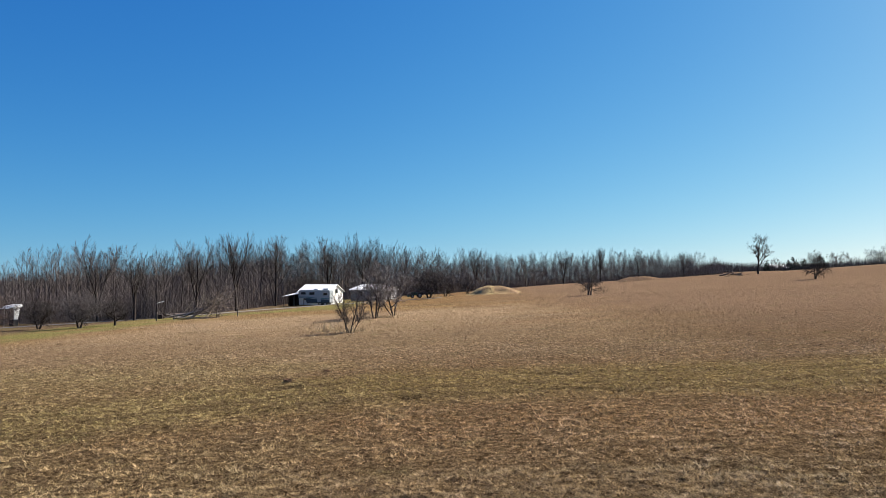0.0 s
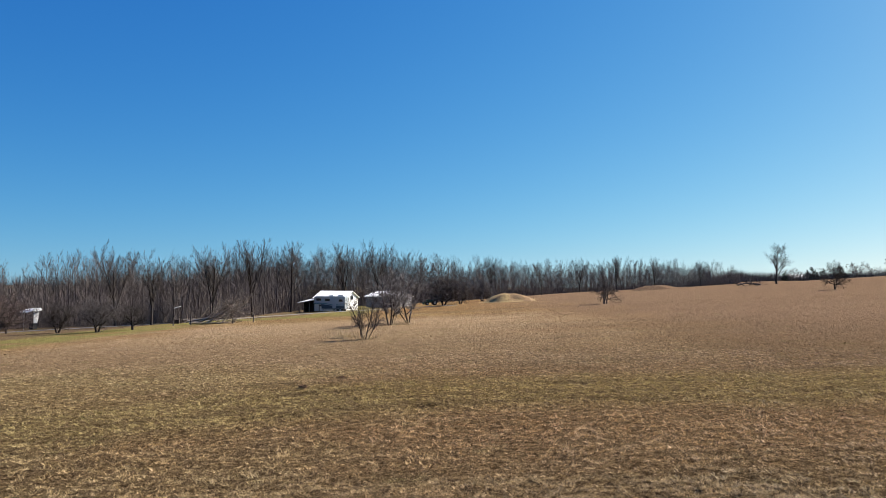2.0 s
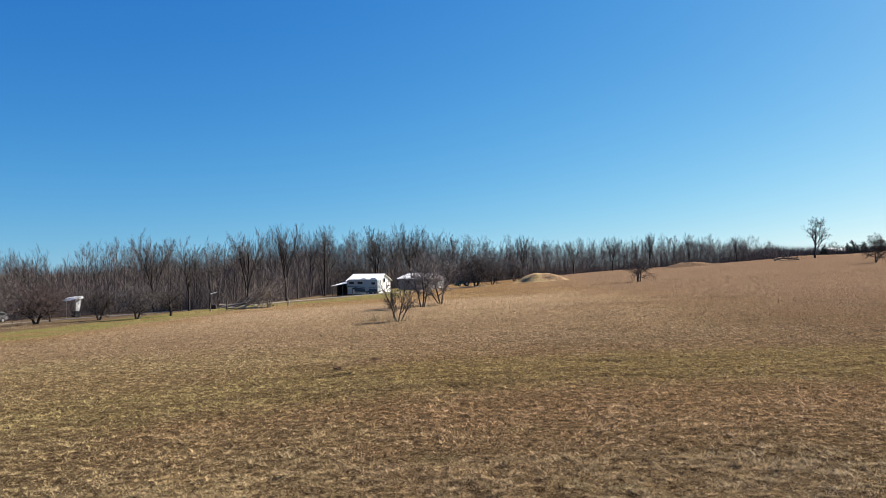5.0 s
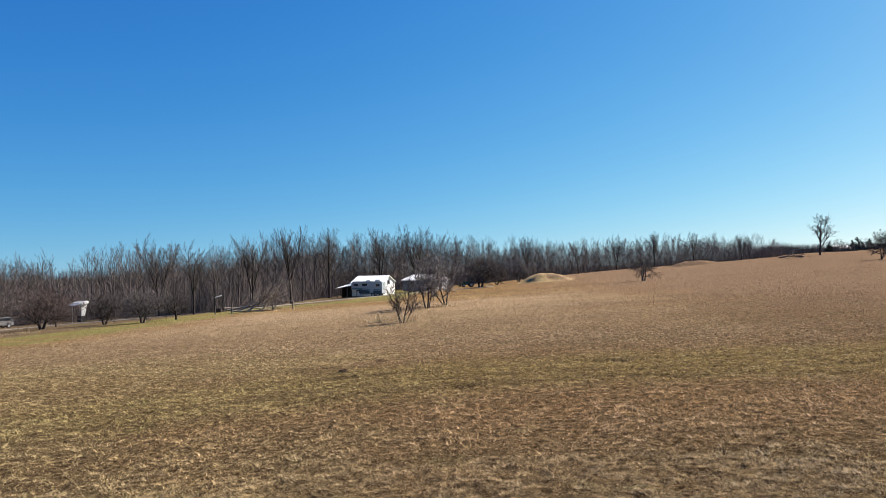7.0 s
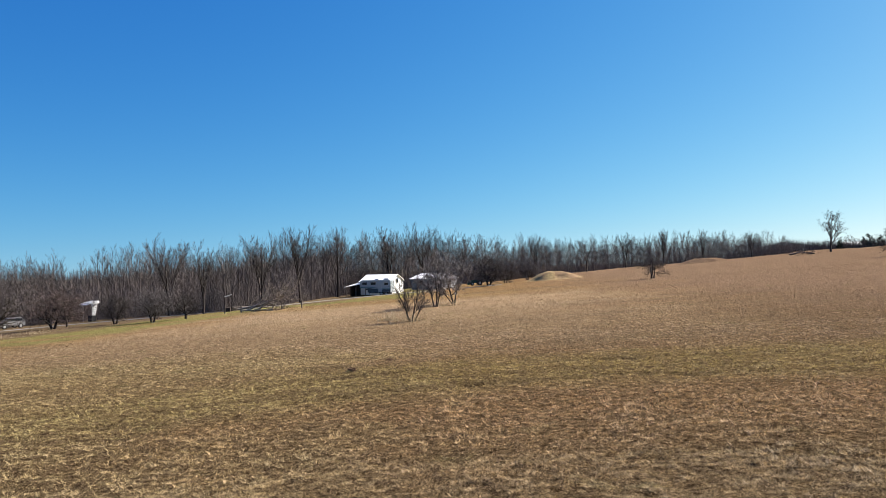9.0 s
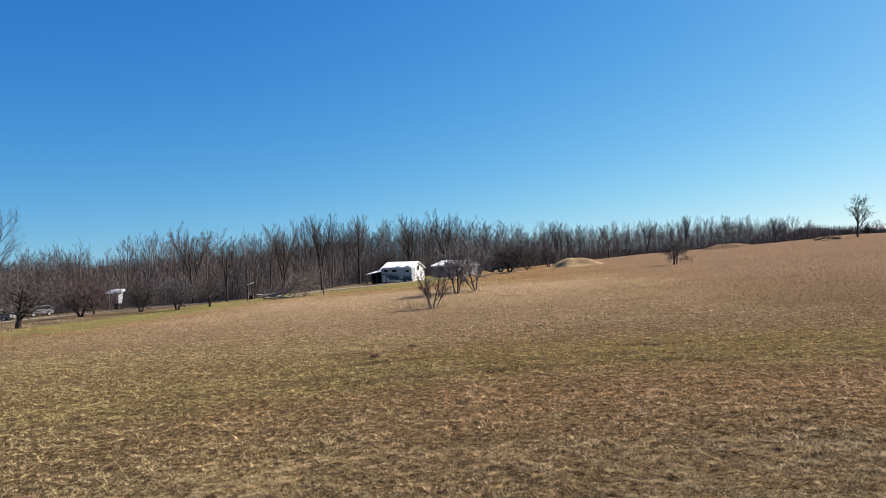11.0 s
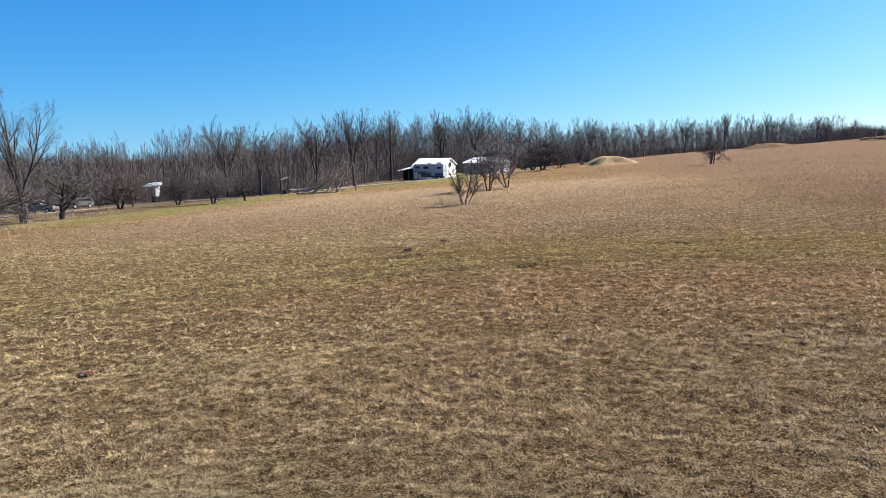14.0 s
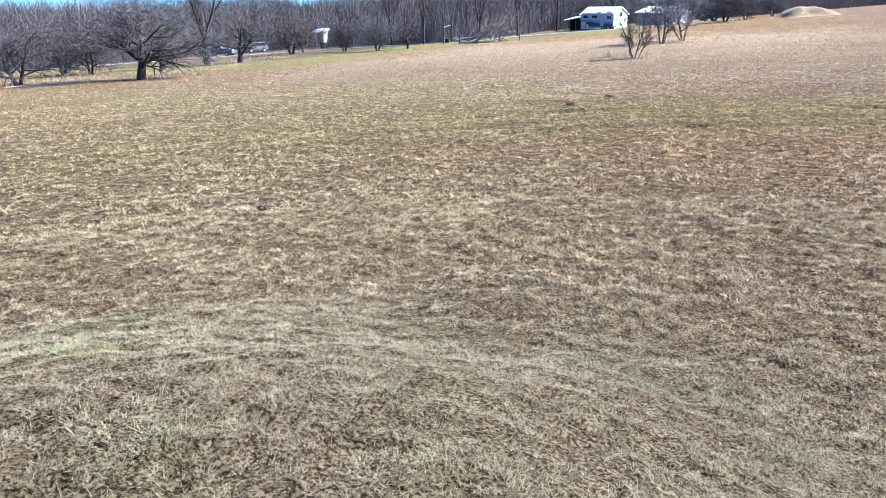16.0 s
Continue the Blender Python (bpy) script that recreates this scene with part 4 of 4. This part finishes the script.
def camper(az, r, turn):
    x, y, z = spot(az, r)
    ob = empty("camper_trailer", x, y, z, turn)
    body = [(-3.6, 1.55), (-3.5, 2.95), (-3.2, 3.2), (3.1, 3.2), (3.3, 3.0), (3.3, 0.65), (-1.7, 0.65), (-1.9, 1.45)]
    body = [(q * 0.80, w) for q, w in body]
    ob.scale = (1.10, 1, 0.90)
    part("body", prism(body, -1.2, 1.2, 0.06), M_RV, ob)
    part("stripe", prism([(-1.42, 0.72), (2.58, 0.72), (2.58, 1.22), (0.2, 1.30), (-1.5, 1.62)], -1.226, -1.205), M_BLUE, ob, "broad dark blue-green lower stripe")
    part("stripe", prism([(-2.80, 1.62), (-1.4, 1.66), (0.3, 1.42), (2.6, 1.36), (2.6, 1.50), (0.4, 1.58), (-1.3, 1.84), (-2.80, 1.84)], -1.224, -1.205), M_TEAL, ob, "thin teal stripe")
    part("roof_edge", box(-2.6, 2.55, -1.235, -1.2, 3.06, 3.16), M_WHITE, ob, "white edge under the roof")
    part("nose_window", box(-2.93, -2.86, -0.8, 0.8, 2.15, 2.75, 0.01), M_BLACKGLASS, ob)
    part("skirt", box(-1.35, 2.6, -1.17, 1.17, 0.50, 0.66), M_DARK, ob, "dark chassis below the body")
    for wx, wz, ww, wh in ((-2.4, 2.25, 0.85, 0.5), (-0.9, 2.2, 0.9, 0.55), (1.55, 2.1, 0.7, 0.5)):
        f = part("window", box(wx, wx + ww, -1.235, -1.2, wz, wz + wh, 0.01), M_BLACKGLASS, ob)
        part("window_frame", box(wx - 0.04, wx + ww + 0.04, -1.222, -1.2, wz - 0.04, wz + wh + 0.04), M_METAL, f)
    d = part("door", box(0.45, 1.1, -1.23, -1.2, 0.75, 2.65, 0.01), M_RV, ob)
    part("handle", box(0.98, 1.05, -1.26, -1.23, 1.6, 1.68), M_METAL, d)
    part("roof_vent", box(-0.4, 0.3, -0.4, 0.4, 3.2, 3.42, 0.03), M_WHITE, ob)
    part("air_conditioner", box(1.2, 2.1, -0.45, 0.45, 3.2, 3.5, 0.06), M_WHITE, ob)
    for wx in (1.0, 1.85):
        wheel(ob, wx, -1.05, 0.36, 0.24)
        wheel(ob, wx, 1.05, 0.36, 0.24)
    for ly in (-0.8, 0.8):
        part("landing_leg", box(-1.32, -1.2, ly - 0.05, ly + 0.05, 0, 0.7), M_METAL, ob)
    part("hitch", box(-2.1, -1.85, -0.2, 0.2, 1.1, 1.6), M_DARK, ob)
    return tagged(ob, "pale grey fifth-wheel camper trailer with dark stripes beside the garage", "camper")


camper(-9.83, 138.6, -8)


def car(name, az, r, turn, paint, label, pickup=False, length=4.6):
    x, y, z = spot(az, r)
    ob = empty(name, x, y, z, turn)
    L = length / 2
    if pickup:
        body = [(-L, 0.45), (-L, 1.0), (-0.55 * L, 1.12), (-0.32 * L, 1.75), (0.18 * L, 1.78), (0.25 * L, 1.15), (L, 1.12), (L, 0.45)]
    else:
        body = [(-L, 0.42), (-L, 0.85), (-0.5 * L, 1.0), (-0.25 * L, 1.6), (0.75 * L, 1.62), (0.98 * L, 1.05), (L, 0.42)]
    part("body", prism(body, -0.88, 0.88, 0.05), paint, ob)
    part("side_window", prism([(-0.38 * L, 1.15), (-0.26 * L, 1.56), (0.14 * L if pickup else 0.7 * L, 1.56), (0.18 * L if pickup else 0.82 * L, 1.15)], -0.90, -0.875), M_BLACKGLASS, ob)
    for wx in (-0.62 * L, 0.62 * L):
        wheel(ob, wx, -0.80, 0.36, 0.22)
        wheel(ob, wx, 0.80, 0.36, 0.22)
    part("bumper", box(-L - 0.08, -L + 0.02, -0.8, 0.8, 0.45, 0.62, 0.02), M_METAL, ob)
    for hy in (-0.65, 0.65):
        part("headlight", box(-L - 0.03, -L + 0.02, hy - 0.15, hy + 0.15, 0.7, 0.85, 0.01), M_WHITE, ob)
    return tagged(ob, label, "car")


M_SILVER = plain("silver_paint", (0.15, 0.15, 0.15), 0.5, 0.3, 0.0)
M_CARGREEN = plain("green_paint", (0.012, 0.065, 0.045), 0.4, 0.5)
car("pickup_truck", -37.9, 122.0, 10, M_SILVER, "silver pickup truck parked behind bare trees by the drive", True, 4.6)
car("car", -35.45, 131.0, 65, M_GREYWALL, "pale grey car half hidden by bare trees", False, 4.0)


def tractor(az, r, turn):
    x, y, z = spot(az, r)
    ob = empty("tractor", x, y, z, turn)
    part("hood", box(-1.6, 0.1, -0.35, 0.35, 0.75, 1.35, 0.06), M_CARGREEN, ob)
    part("seat", box(0.35, 0.9, -0.3, 0.3, 0.9, 1.35, 0.05), M_DARK, ob)
    for s in (-1, 1):
        part("fender", box(0.1, 1.2, s * 0.55 - 0.18, s * 0.55 + 0.18, 1.2, 1.32, 0.03), M_CARGREEN, ob)
        wheel(ob, 0.7, s * 0.62, 0.62, 0.34)
        wheel(ob, -1.3, s * 0.5, 0.38, 0.22)
        part("roll_bar", box(0.95, 1.03, s * 0.5 - 0.04, s * 0.5 + 0.04, 1.2, 2.1), M_CARGREEN, ob)
    part("canopy", box(-0.1, 1.3, -0.6, 0.6, 2.05, 2.14, 0.02), M_CARGREEN, ob)
    part("loader_bucket", box(-2.5, -2.1, -0.75, 0.75, 0.15, 0.7, 0.04), M_CARGREEN, ob)
    part("loader_arm", box(-2.2, -0.2, -0.5, -0.4, 0.6, 0.75), M_CARGREEN, ob)
    return tagged(ob, "green tractor with a loader parked at the wood's edge", "tractor")


tractor(-2.05, 152.5, 15).scale = (0.78, 0.78, 0.85)


# ---------------------------------------------------------------- drive
M_GRAVEL = plain("gravel", (0.20, 0.185, 0.165), 0.95, 0.1, vary=0.3, scale=2.0)


def ribbon(name, pts, width, mat, label, category):
    v, f = [], []
    line = []
    for (x0, y0), (x1, y1) in zip(pts, pts[1:]):
        n = max(2, int(math.hypot(x1 - x0, y1 - y0) / 1.5))
        line += [(x0 + (x1 - x0) * i / n, y0 + (y1 - y0) * i / n) for i in range(n)]
    for _ in range(12):
        line = [line[0]] + [((a[0] + 2 * b[0] + c[0]) / 4, (a[1] + 2 * b[1] + c[1]) / 4) for a, b, c in zip(line, line[1:], line[2:])] + [line[-1]]
    for i, (x, y) in enumerate(line):
        a, b = line[max(0, i - 1)], line[min(len(line) - 1, i + 1)]
        d = Vector((b[0] - a[0], b[1] - a[1])).normalized()
        for k in range(5):
            s = (k / 4 - 0.5) * width * (1 + 0.15 * noise.noise((x * 0.3, y * 0.3, k)))
            px_, py_ = x - d.y * s, y + d.x * s
            v.append((px_, py_, ground_z(px_, py_) + (0.05 if 0 < k < 4 else 0.0)))
    for i in range(len(line) - 1):
        for k in range(4):
            f.append((i * 5 + k, i * 5 + k + 1, i * 5 + k + 6, i * 5 + k + 5))
    tagged(mesh_object(name, v, f, mat, smooth_shade=True), label, category, kind="structure")


ribbon("road", [(-100, 52), (-84, 74), (-72, 92), (-62, 102), (-50, 106), (-42, 108), (-35, 121), (-27, 131), (-14, 137), (1, 142)], 3.4, M_GRAVEL,
       "pale gravel drive along the wood's edge", "drive")
M_PATH = plain("pale_dirt", (0.46, 0.39, 0.30), 0.95, 0.1, vary=0.25, scale=2.0)
ribbon("road", [(-70, 22), (-52, 30), (-44, 34.5), (-38.5, 37.5)], 0.9, M_PATH, "narrow pale dirt path by the crabapple trees", "path")

# ---------------------------------------------------------------- fallen tree and brush
BROKEN = dict(SHRUB, kids=(11, 7, 5), lift=(0.0, 0.16, 0.10), angle=(44, 42, 40), ratio=(0.55, 0.55, 0.6), twig=0.018)
fallen = tree("fallen_tree", 130, [((-4.2, 0, 0.25), (1, 0.05, 0.16), 8.2, 0.15), ((-2.6, 0.5, 0.2), (1, -0.1, 0.36), 6.4, 0.12), ((-4.6, 0.2, 0.5), (1, 0.12, 0.02), 6.0, 0.14),
                                   ((-1.5, -0.6, 0.1), (1, 0.1, 0.75), 5.2, 0.10), ((0.3, 0.4, 0.1), (0.8, -0.1, 0.9), 4.2, 0.09), ((-3.0, -0.5, 0.1), (1, 0.1, 0.45), 6.4, 0.11), ((-3.6, -0.8, 0.12), (1, -0.05, 0.03), 7.4, 0.10)],
              dict(BROKEN, kids=(7, 5, 4), lift=(0.01, 0.10, 0.06), wiggle=(0.06, 0.10, 0.12), twig=0.020), M_DEADWOOD, M_TWIG, "fallen dead tree with pale broken limbs before the woods", "fallen tree")
stand(fallen, -18.2, 101.0, 10)
pile = tree("log_pile", 131, [((-3, 0, 0.2), (1, 0.1, 0.02), 6, 0.20), ((-2, 0.5, 0.5), (1, -0.2, 0.06), 5, 0.15), ((3, 0.3, 0.3), (-1, 0.1, 0.12), 5, 0.14), ((1.5, -0.3, 0.1), (0.6, 0.2, 0.5), 2.5, 0.10)],
            dict(BROKEN, kids=(6, 4, 3)), M_WOOD, M_WOOD, "dark heap of fallen logs and limbs near the maple", "log pile")
stand(pile, 21.6, 187.0, 5)
for i, (az, r, h) in enumerate([(-15.7, 99.3, 1.0), (-21.4, 101.0, 1.1), (-20.2, 100.0, 1.2), (-17.2, 98.6, 0.9)]):
    x, y, z = spot(az, r)
    post = empty("fence_post", x, y, z - 0.1)
    part("post", rod((0, 0, 0), (0.03, 0.01, h + 0.1), 0.085, 0.07, 9), M_POST, post)
    part("cap", rod((0.03, 0.01, h + 0.1), (0.03, 0.01, h + 0.14), 0.075, 0.05, 9), M_POST, post)
    tagged(post, "weathered wooden fence post beside the mown strip", "post", "fence posts")

# ---------------------------------------------------------------- small structures by the wood
M_METALSHEET = plain("pale_sheet", (0.70, 0.70, 0.69), 0.6, 0.3, vary=0.2)
# pale tilted sheet; the box and legs below it are made up
x, y, z = spot(-21.15, 112.0)
sh = empty("feeder_shelter", x, y, z, 8)
part("box", box(-0.36, 0.36, -0.3, 0.3, 0.0, 0.6, 0.05), M_TRUNK, sh, "dark box standing in for a dark shape under the lid")
for lx in (-0.45, 0.45):
    part("leg", box(lx - 0.014, lx + 0.014, -0.014, 0.014, -0.1, 2.3), M_TRUNK, sh)
bm = box(-0.52, 0.52, -0.2, 0.2, -0.03, 0.03, 0.02)
bmesh.ops.transform(bm, verts=bm.verts[:], matrix=pose(0, 0, 2.35, 8, -16, 0))
part("lid", bm, M_METALSHEET, sh, "pale tilted sheet lid")
tagged(sh, "pale tilted lid on a made-up dark stand at the wood's edge", "shelter")

M_FABRIC, nt, shade = material("white_fabric", 0.8, 0.2)
weave = nt.nodes.new("ShaderNodeTexCoord")
white = mixc(nt, noise_fac(nt, weave.outputs["Object"], 2.0, 4, 0.6), (0.76, 0.76, 0.74), (0.84, 0.84, 0.83))
nt.links.new(white, shade.inputs["Base Color"])
lit_through = nt.nodes.new("ShaderNodeBsdfTranslucent")
nt.links.new(white, lit_through.inputs["Color"])
cloth = nnode(nt, "ShaderNodeMixShader", Fac=0.45)
nt.links.new(shade.outputs[0], cloth.inputs[1])
nt.links.new(lit_through.outputs[0], cloth.inputs[2])
nt.links.new(cloth.outputs[0], nt.nodes["Material Output"].inputs["Surface"])
# unidentified white shape; its cover, panel and poles are made up
x, y, z = spot(-30.45, 128.0)
cn = empty("canopy", x, y, z, 66)
cn.scale = (0.66, 0.66, 1.28)
bm = prism([(-2.3, 2.05), (-1.3, 2.35), (0.9, 2.55), (1.2, 2.35), (0.8, 2.15), (-1.2, 2.2)], -1.5, 1.5, 0.03)
part("cover", bm, M_FABRIC, cn, "sagging white cover")
bm = prism([(-0.5, 0.75), (0.4, 0.75), (0.8, 1.5), (0.9, 2.3), (-0.8, 2.3), (-0.4, 1.5)], -0.95, -0.85, 0.02)
part("front_panel", bm, M_FABRIC, cn, "narrow white front panel")
part("base", box(-0.6, 0.6, -0.9, 0.6, 0.0, 0.74, 0.04), M_DARK, cn, "black base")
for sx in (-1.7, 0.65):
    part("pole", box(sx - 0.04, sx + 0.04, 0.7, 0.78, -0.1, 2.1), M_METAL, cn)
tagged(cn, "unidentified white shape built as a sagging canopy over a narrow panel", "canopy")

x, y, z = spot(24.7, 330.0)
fb = gable_house("barn", x, y, 20, 10, 7, 2.4, 3.7, M_GREYWALL, M_GREYWALL, "far low grey barn with a pale roof beyond the ridge")
part("door", box(5.0, 5.08, -1.5, 1.5, 0, 2.3), M_DARK, fb)

M_NEEDLE = bark("needle", (0.012, 0.020, 0.012), (0.03, 0.045, 0.025))
CEDAR = dict(SHRUB, kids=(26, 9, 8), segs=(6, 2, 2), lift=(0.02, 0.03, 0.02), angle=(72, 50, 45), ratio=(0.36, 0.45, 0.6), short=(0.95, 0.4, 0.2), twig=0.09, thick=False)
CEDAR["from"] = (0.06, 0.1, 0.1)
for i, (az, r, h) in enumerate([(23.9, 300, 4.5), (25.9, 302, 6.0), (26.4, 304, 5.5), (27.4, 301, 6.0), (25.5, 306, 5.2)]):
    t = tree("cedar_tree", 140 + i, [((0, 0, 0), (0, 0, 1), 6, 0.14)], CEDAR, M_WOOD, M_NEEDLE, "far dark evergreen cedar in the hedgerow", height=h)
    t["group"] = "cedars"
    stand(t, az, r)

# ---------------------------------------------------------------- rough grass, weeds and soil
M_HAY = hay_material()
M_WEED = plain("brown_weed", (0.22, 0.155, 0.10), 0.9, 0.1, vary=0.3)
M_SOIL = plain("dark_soil", (0.20, 0.125, 0.075), 1.0, 0.05, vary=0.4, scale=25)


def clump(az, r, count, rx, ry, rng):
    x, y, _ = spot(az, r)
    out = []
    for _ in range(count):
        a, b = x + rng.gauss(0, rx), y + rng.gauss(0, ry)
        out.append((a, b, ground_z(a, b), 1.0))
    return out


rng = random.Random(77)
places = clump(-9.0, 50.6, 200, 0.5, 0.4, rng) + clump(-7.4, 48.8, 120, 0.7, 0.5, rng) + clump(-5.0, 67.5, 160, 1.2, 0.6, rng)
slivers("tall_grass", places, M_HAY, "tall pale dry grass round the shrubs", "grass", 78, 0.25, 0.85, 0.010, 0.75)
places = []
for az, r, n, rx in ((-43.0, 54, 220, 2.0), (-41.0, 62, 300, 2.5), (-38.6, 72, 300, 1.8), (-46.5, 58, 200, 3.0), (-50, 62, 200, 3.0), (-36.5, 82, 200, 1.5), (-34.5, 88, 160, 1.5), (-45, 66, 260, 4.0)):
    places += clump(az, r, n, rx, 1.2, rng)
slivers("tall_grass", places, M_HAY, "tall pale weeds under the crabapple trees", "grass", 79, 0.12, 0.5, 0.010, 0.9)
places = clump(-5.9, 67.0, 220, 1.5, 0.7, rng) + clump(-35.2, 84, 200, 1.0, 0.5, rng)
slivers("weeds", places, M_WEED, "low brown weeds beside the shrubs", "weeds", 80, 0.15, 0.5, 0.012, 0.5)


places = []
while len(places) < 900:
    az, r = radians(rng.uniform(1, 27)), rng.uniform(28, 66)
    x, y = r * math.sin(az), r * math.cos(az)
    if noise.noise((x * 0.13, y * 0.13, 31)) > rng.gauss(0.15, 0.25):
        places.append((x, y, ground_z(x, y), rng.uniform(0.4, 1.3)))
slivers("weeds", places, M_WEED, "scattered brown weed stalks standing in the dry grass", "weeds", 82, 0.10, 0.36, 0.009, 0.6)


def earth_mound():
    """A flat-topped heap of earth, grassed over, with bare soil on its flanks."""
    m, nt, b = material("mound_turf", 0.95, 0.1)
    tc = nt.nodes.new("ShaderNodeTexCoord")
    f = noise_fac(nt, tc.outputs["Object"], 0.35, 4, 0.65, 0.42, 0.60)
    c = mixc(nt, f, (0.40, 0.29, 0.135), (0.29, 0.19, 0.105))
    c = mixc(nt, noise_fac(nt, tc.outputs["Object"], 2.5, 5, 0.7, 0.3, 0.7), mixc(nt, 1.0, c, (0.6, 0.58, 0.55), "MULTIPLY"), c)
    nt.links.new(c, b.inputs["Base Color"])
    bump(nt, b, noise_fac(nt, tc.outputs["Object"], 3.0, 6, 0.7, 0.3, 0.7), 0.8, 0.1)
    n = 40
    for cx, cy, rx, ry, top, label in ((10.2, 149.0, 6.4, 5.2, 1.75, "low flat-topped earth mound grown over with yellowed grass"),
                                       (53.0, 198.0, 8.0, 6.0, 1.25, "far low earth mound overgrown with dry grass")):
        v, fc = [], []
        for i in range(n + 1):
            for k in range(n + 1):
                u, w = (i / n - 0.5) * 2, (k / n - 0.5) * 2
                x, y = u * rx, w * ry
                d = math.hypot(u * (1.0 if u < 0 else 0.92), w) + 0.10 * noise.noise((u * 2.5 + cx, w * 2.5, 4))
                h = top * (1 - smooth(0.22, 1.0, d)) * (1.0 - 0.18 * u) + 0.15 * noise.noise((x * 0.7, y * 0.7, cx)) * (1 - smooth(0.6, 1.0, d))
                v.append((x, y, ground_z(cx + x, cy + y) - ground_z(cx, cy) - 0.12 + h))
        for i in range(n):
            for k in range(n):
                a = i * (n + 1) + k
                fc.append((a, a + n + 1, a + n + 2, a + 1))
        ob = mesh_object("earth_mound", v, fc, m if cx < 20 else M_GROUND, smooth_shade=True)
        ob.location = (cx, cy, ground_z(cx, cy))
        tagged(ob, label, "mound")


earth_mound()


def soil_heap(seed, az, r, w, h):
    x, y, z = spot(az, r)
    bm = bmesh.new()
    g = bmesh.ops.create_icosphere(bm, subdivisions=4, radius=1.0)
    for q in g["verts"]:
        lump = 1 + 0.45 * noise.noise(q.co * 2.2 + Vector((seed, 0, 0))) + 0.35 * noise.noise(q.co * 5.5 + Vector((0, seed, 0)))
        q.co = Vector((q.co.x * w * lump, q.co.y * w * 0.75 * lump, max(-0.02, q.co.z) * h * lump))
    ob = part("soil_heap", bm, M_SOIL)
    ob.matrix_world = pose(x, y, z + 0.01)
    tagged(ob, "small heap of dark crumbled soil in the dry grass", "soil heap", "soil heaps")


for i, (az, r, w, h) in enumerate([(-11.95, 23.6, 0.13, 0.09), (-36.8, 11.9, 0.12, 0.05), (-7.05, 9.7, 0.07, 0.045), (-9.0, 26.5, 0.12, 0.06)]):
    soil_heap(200 + i, az, r, w, h)
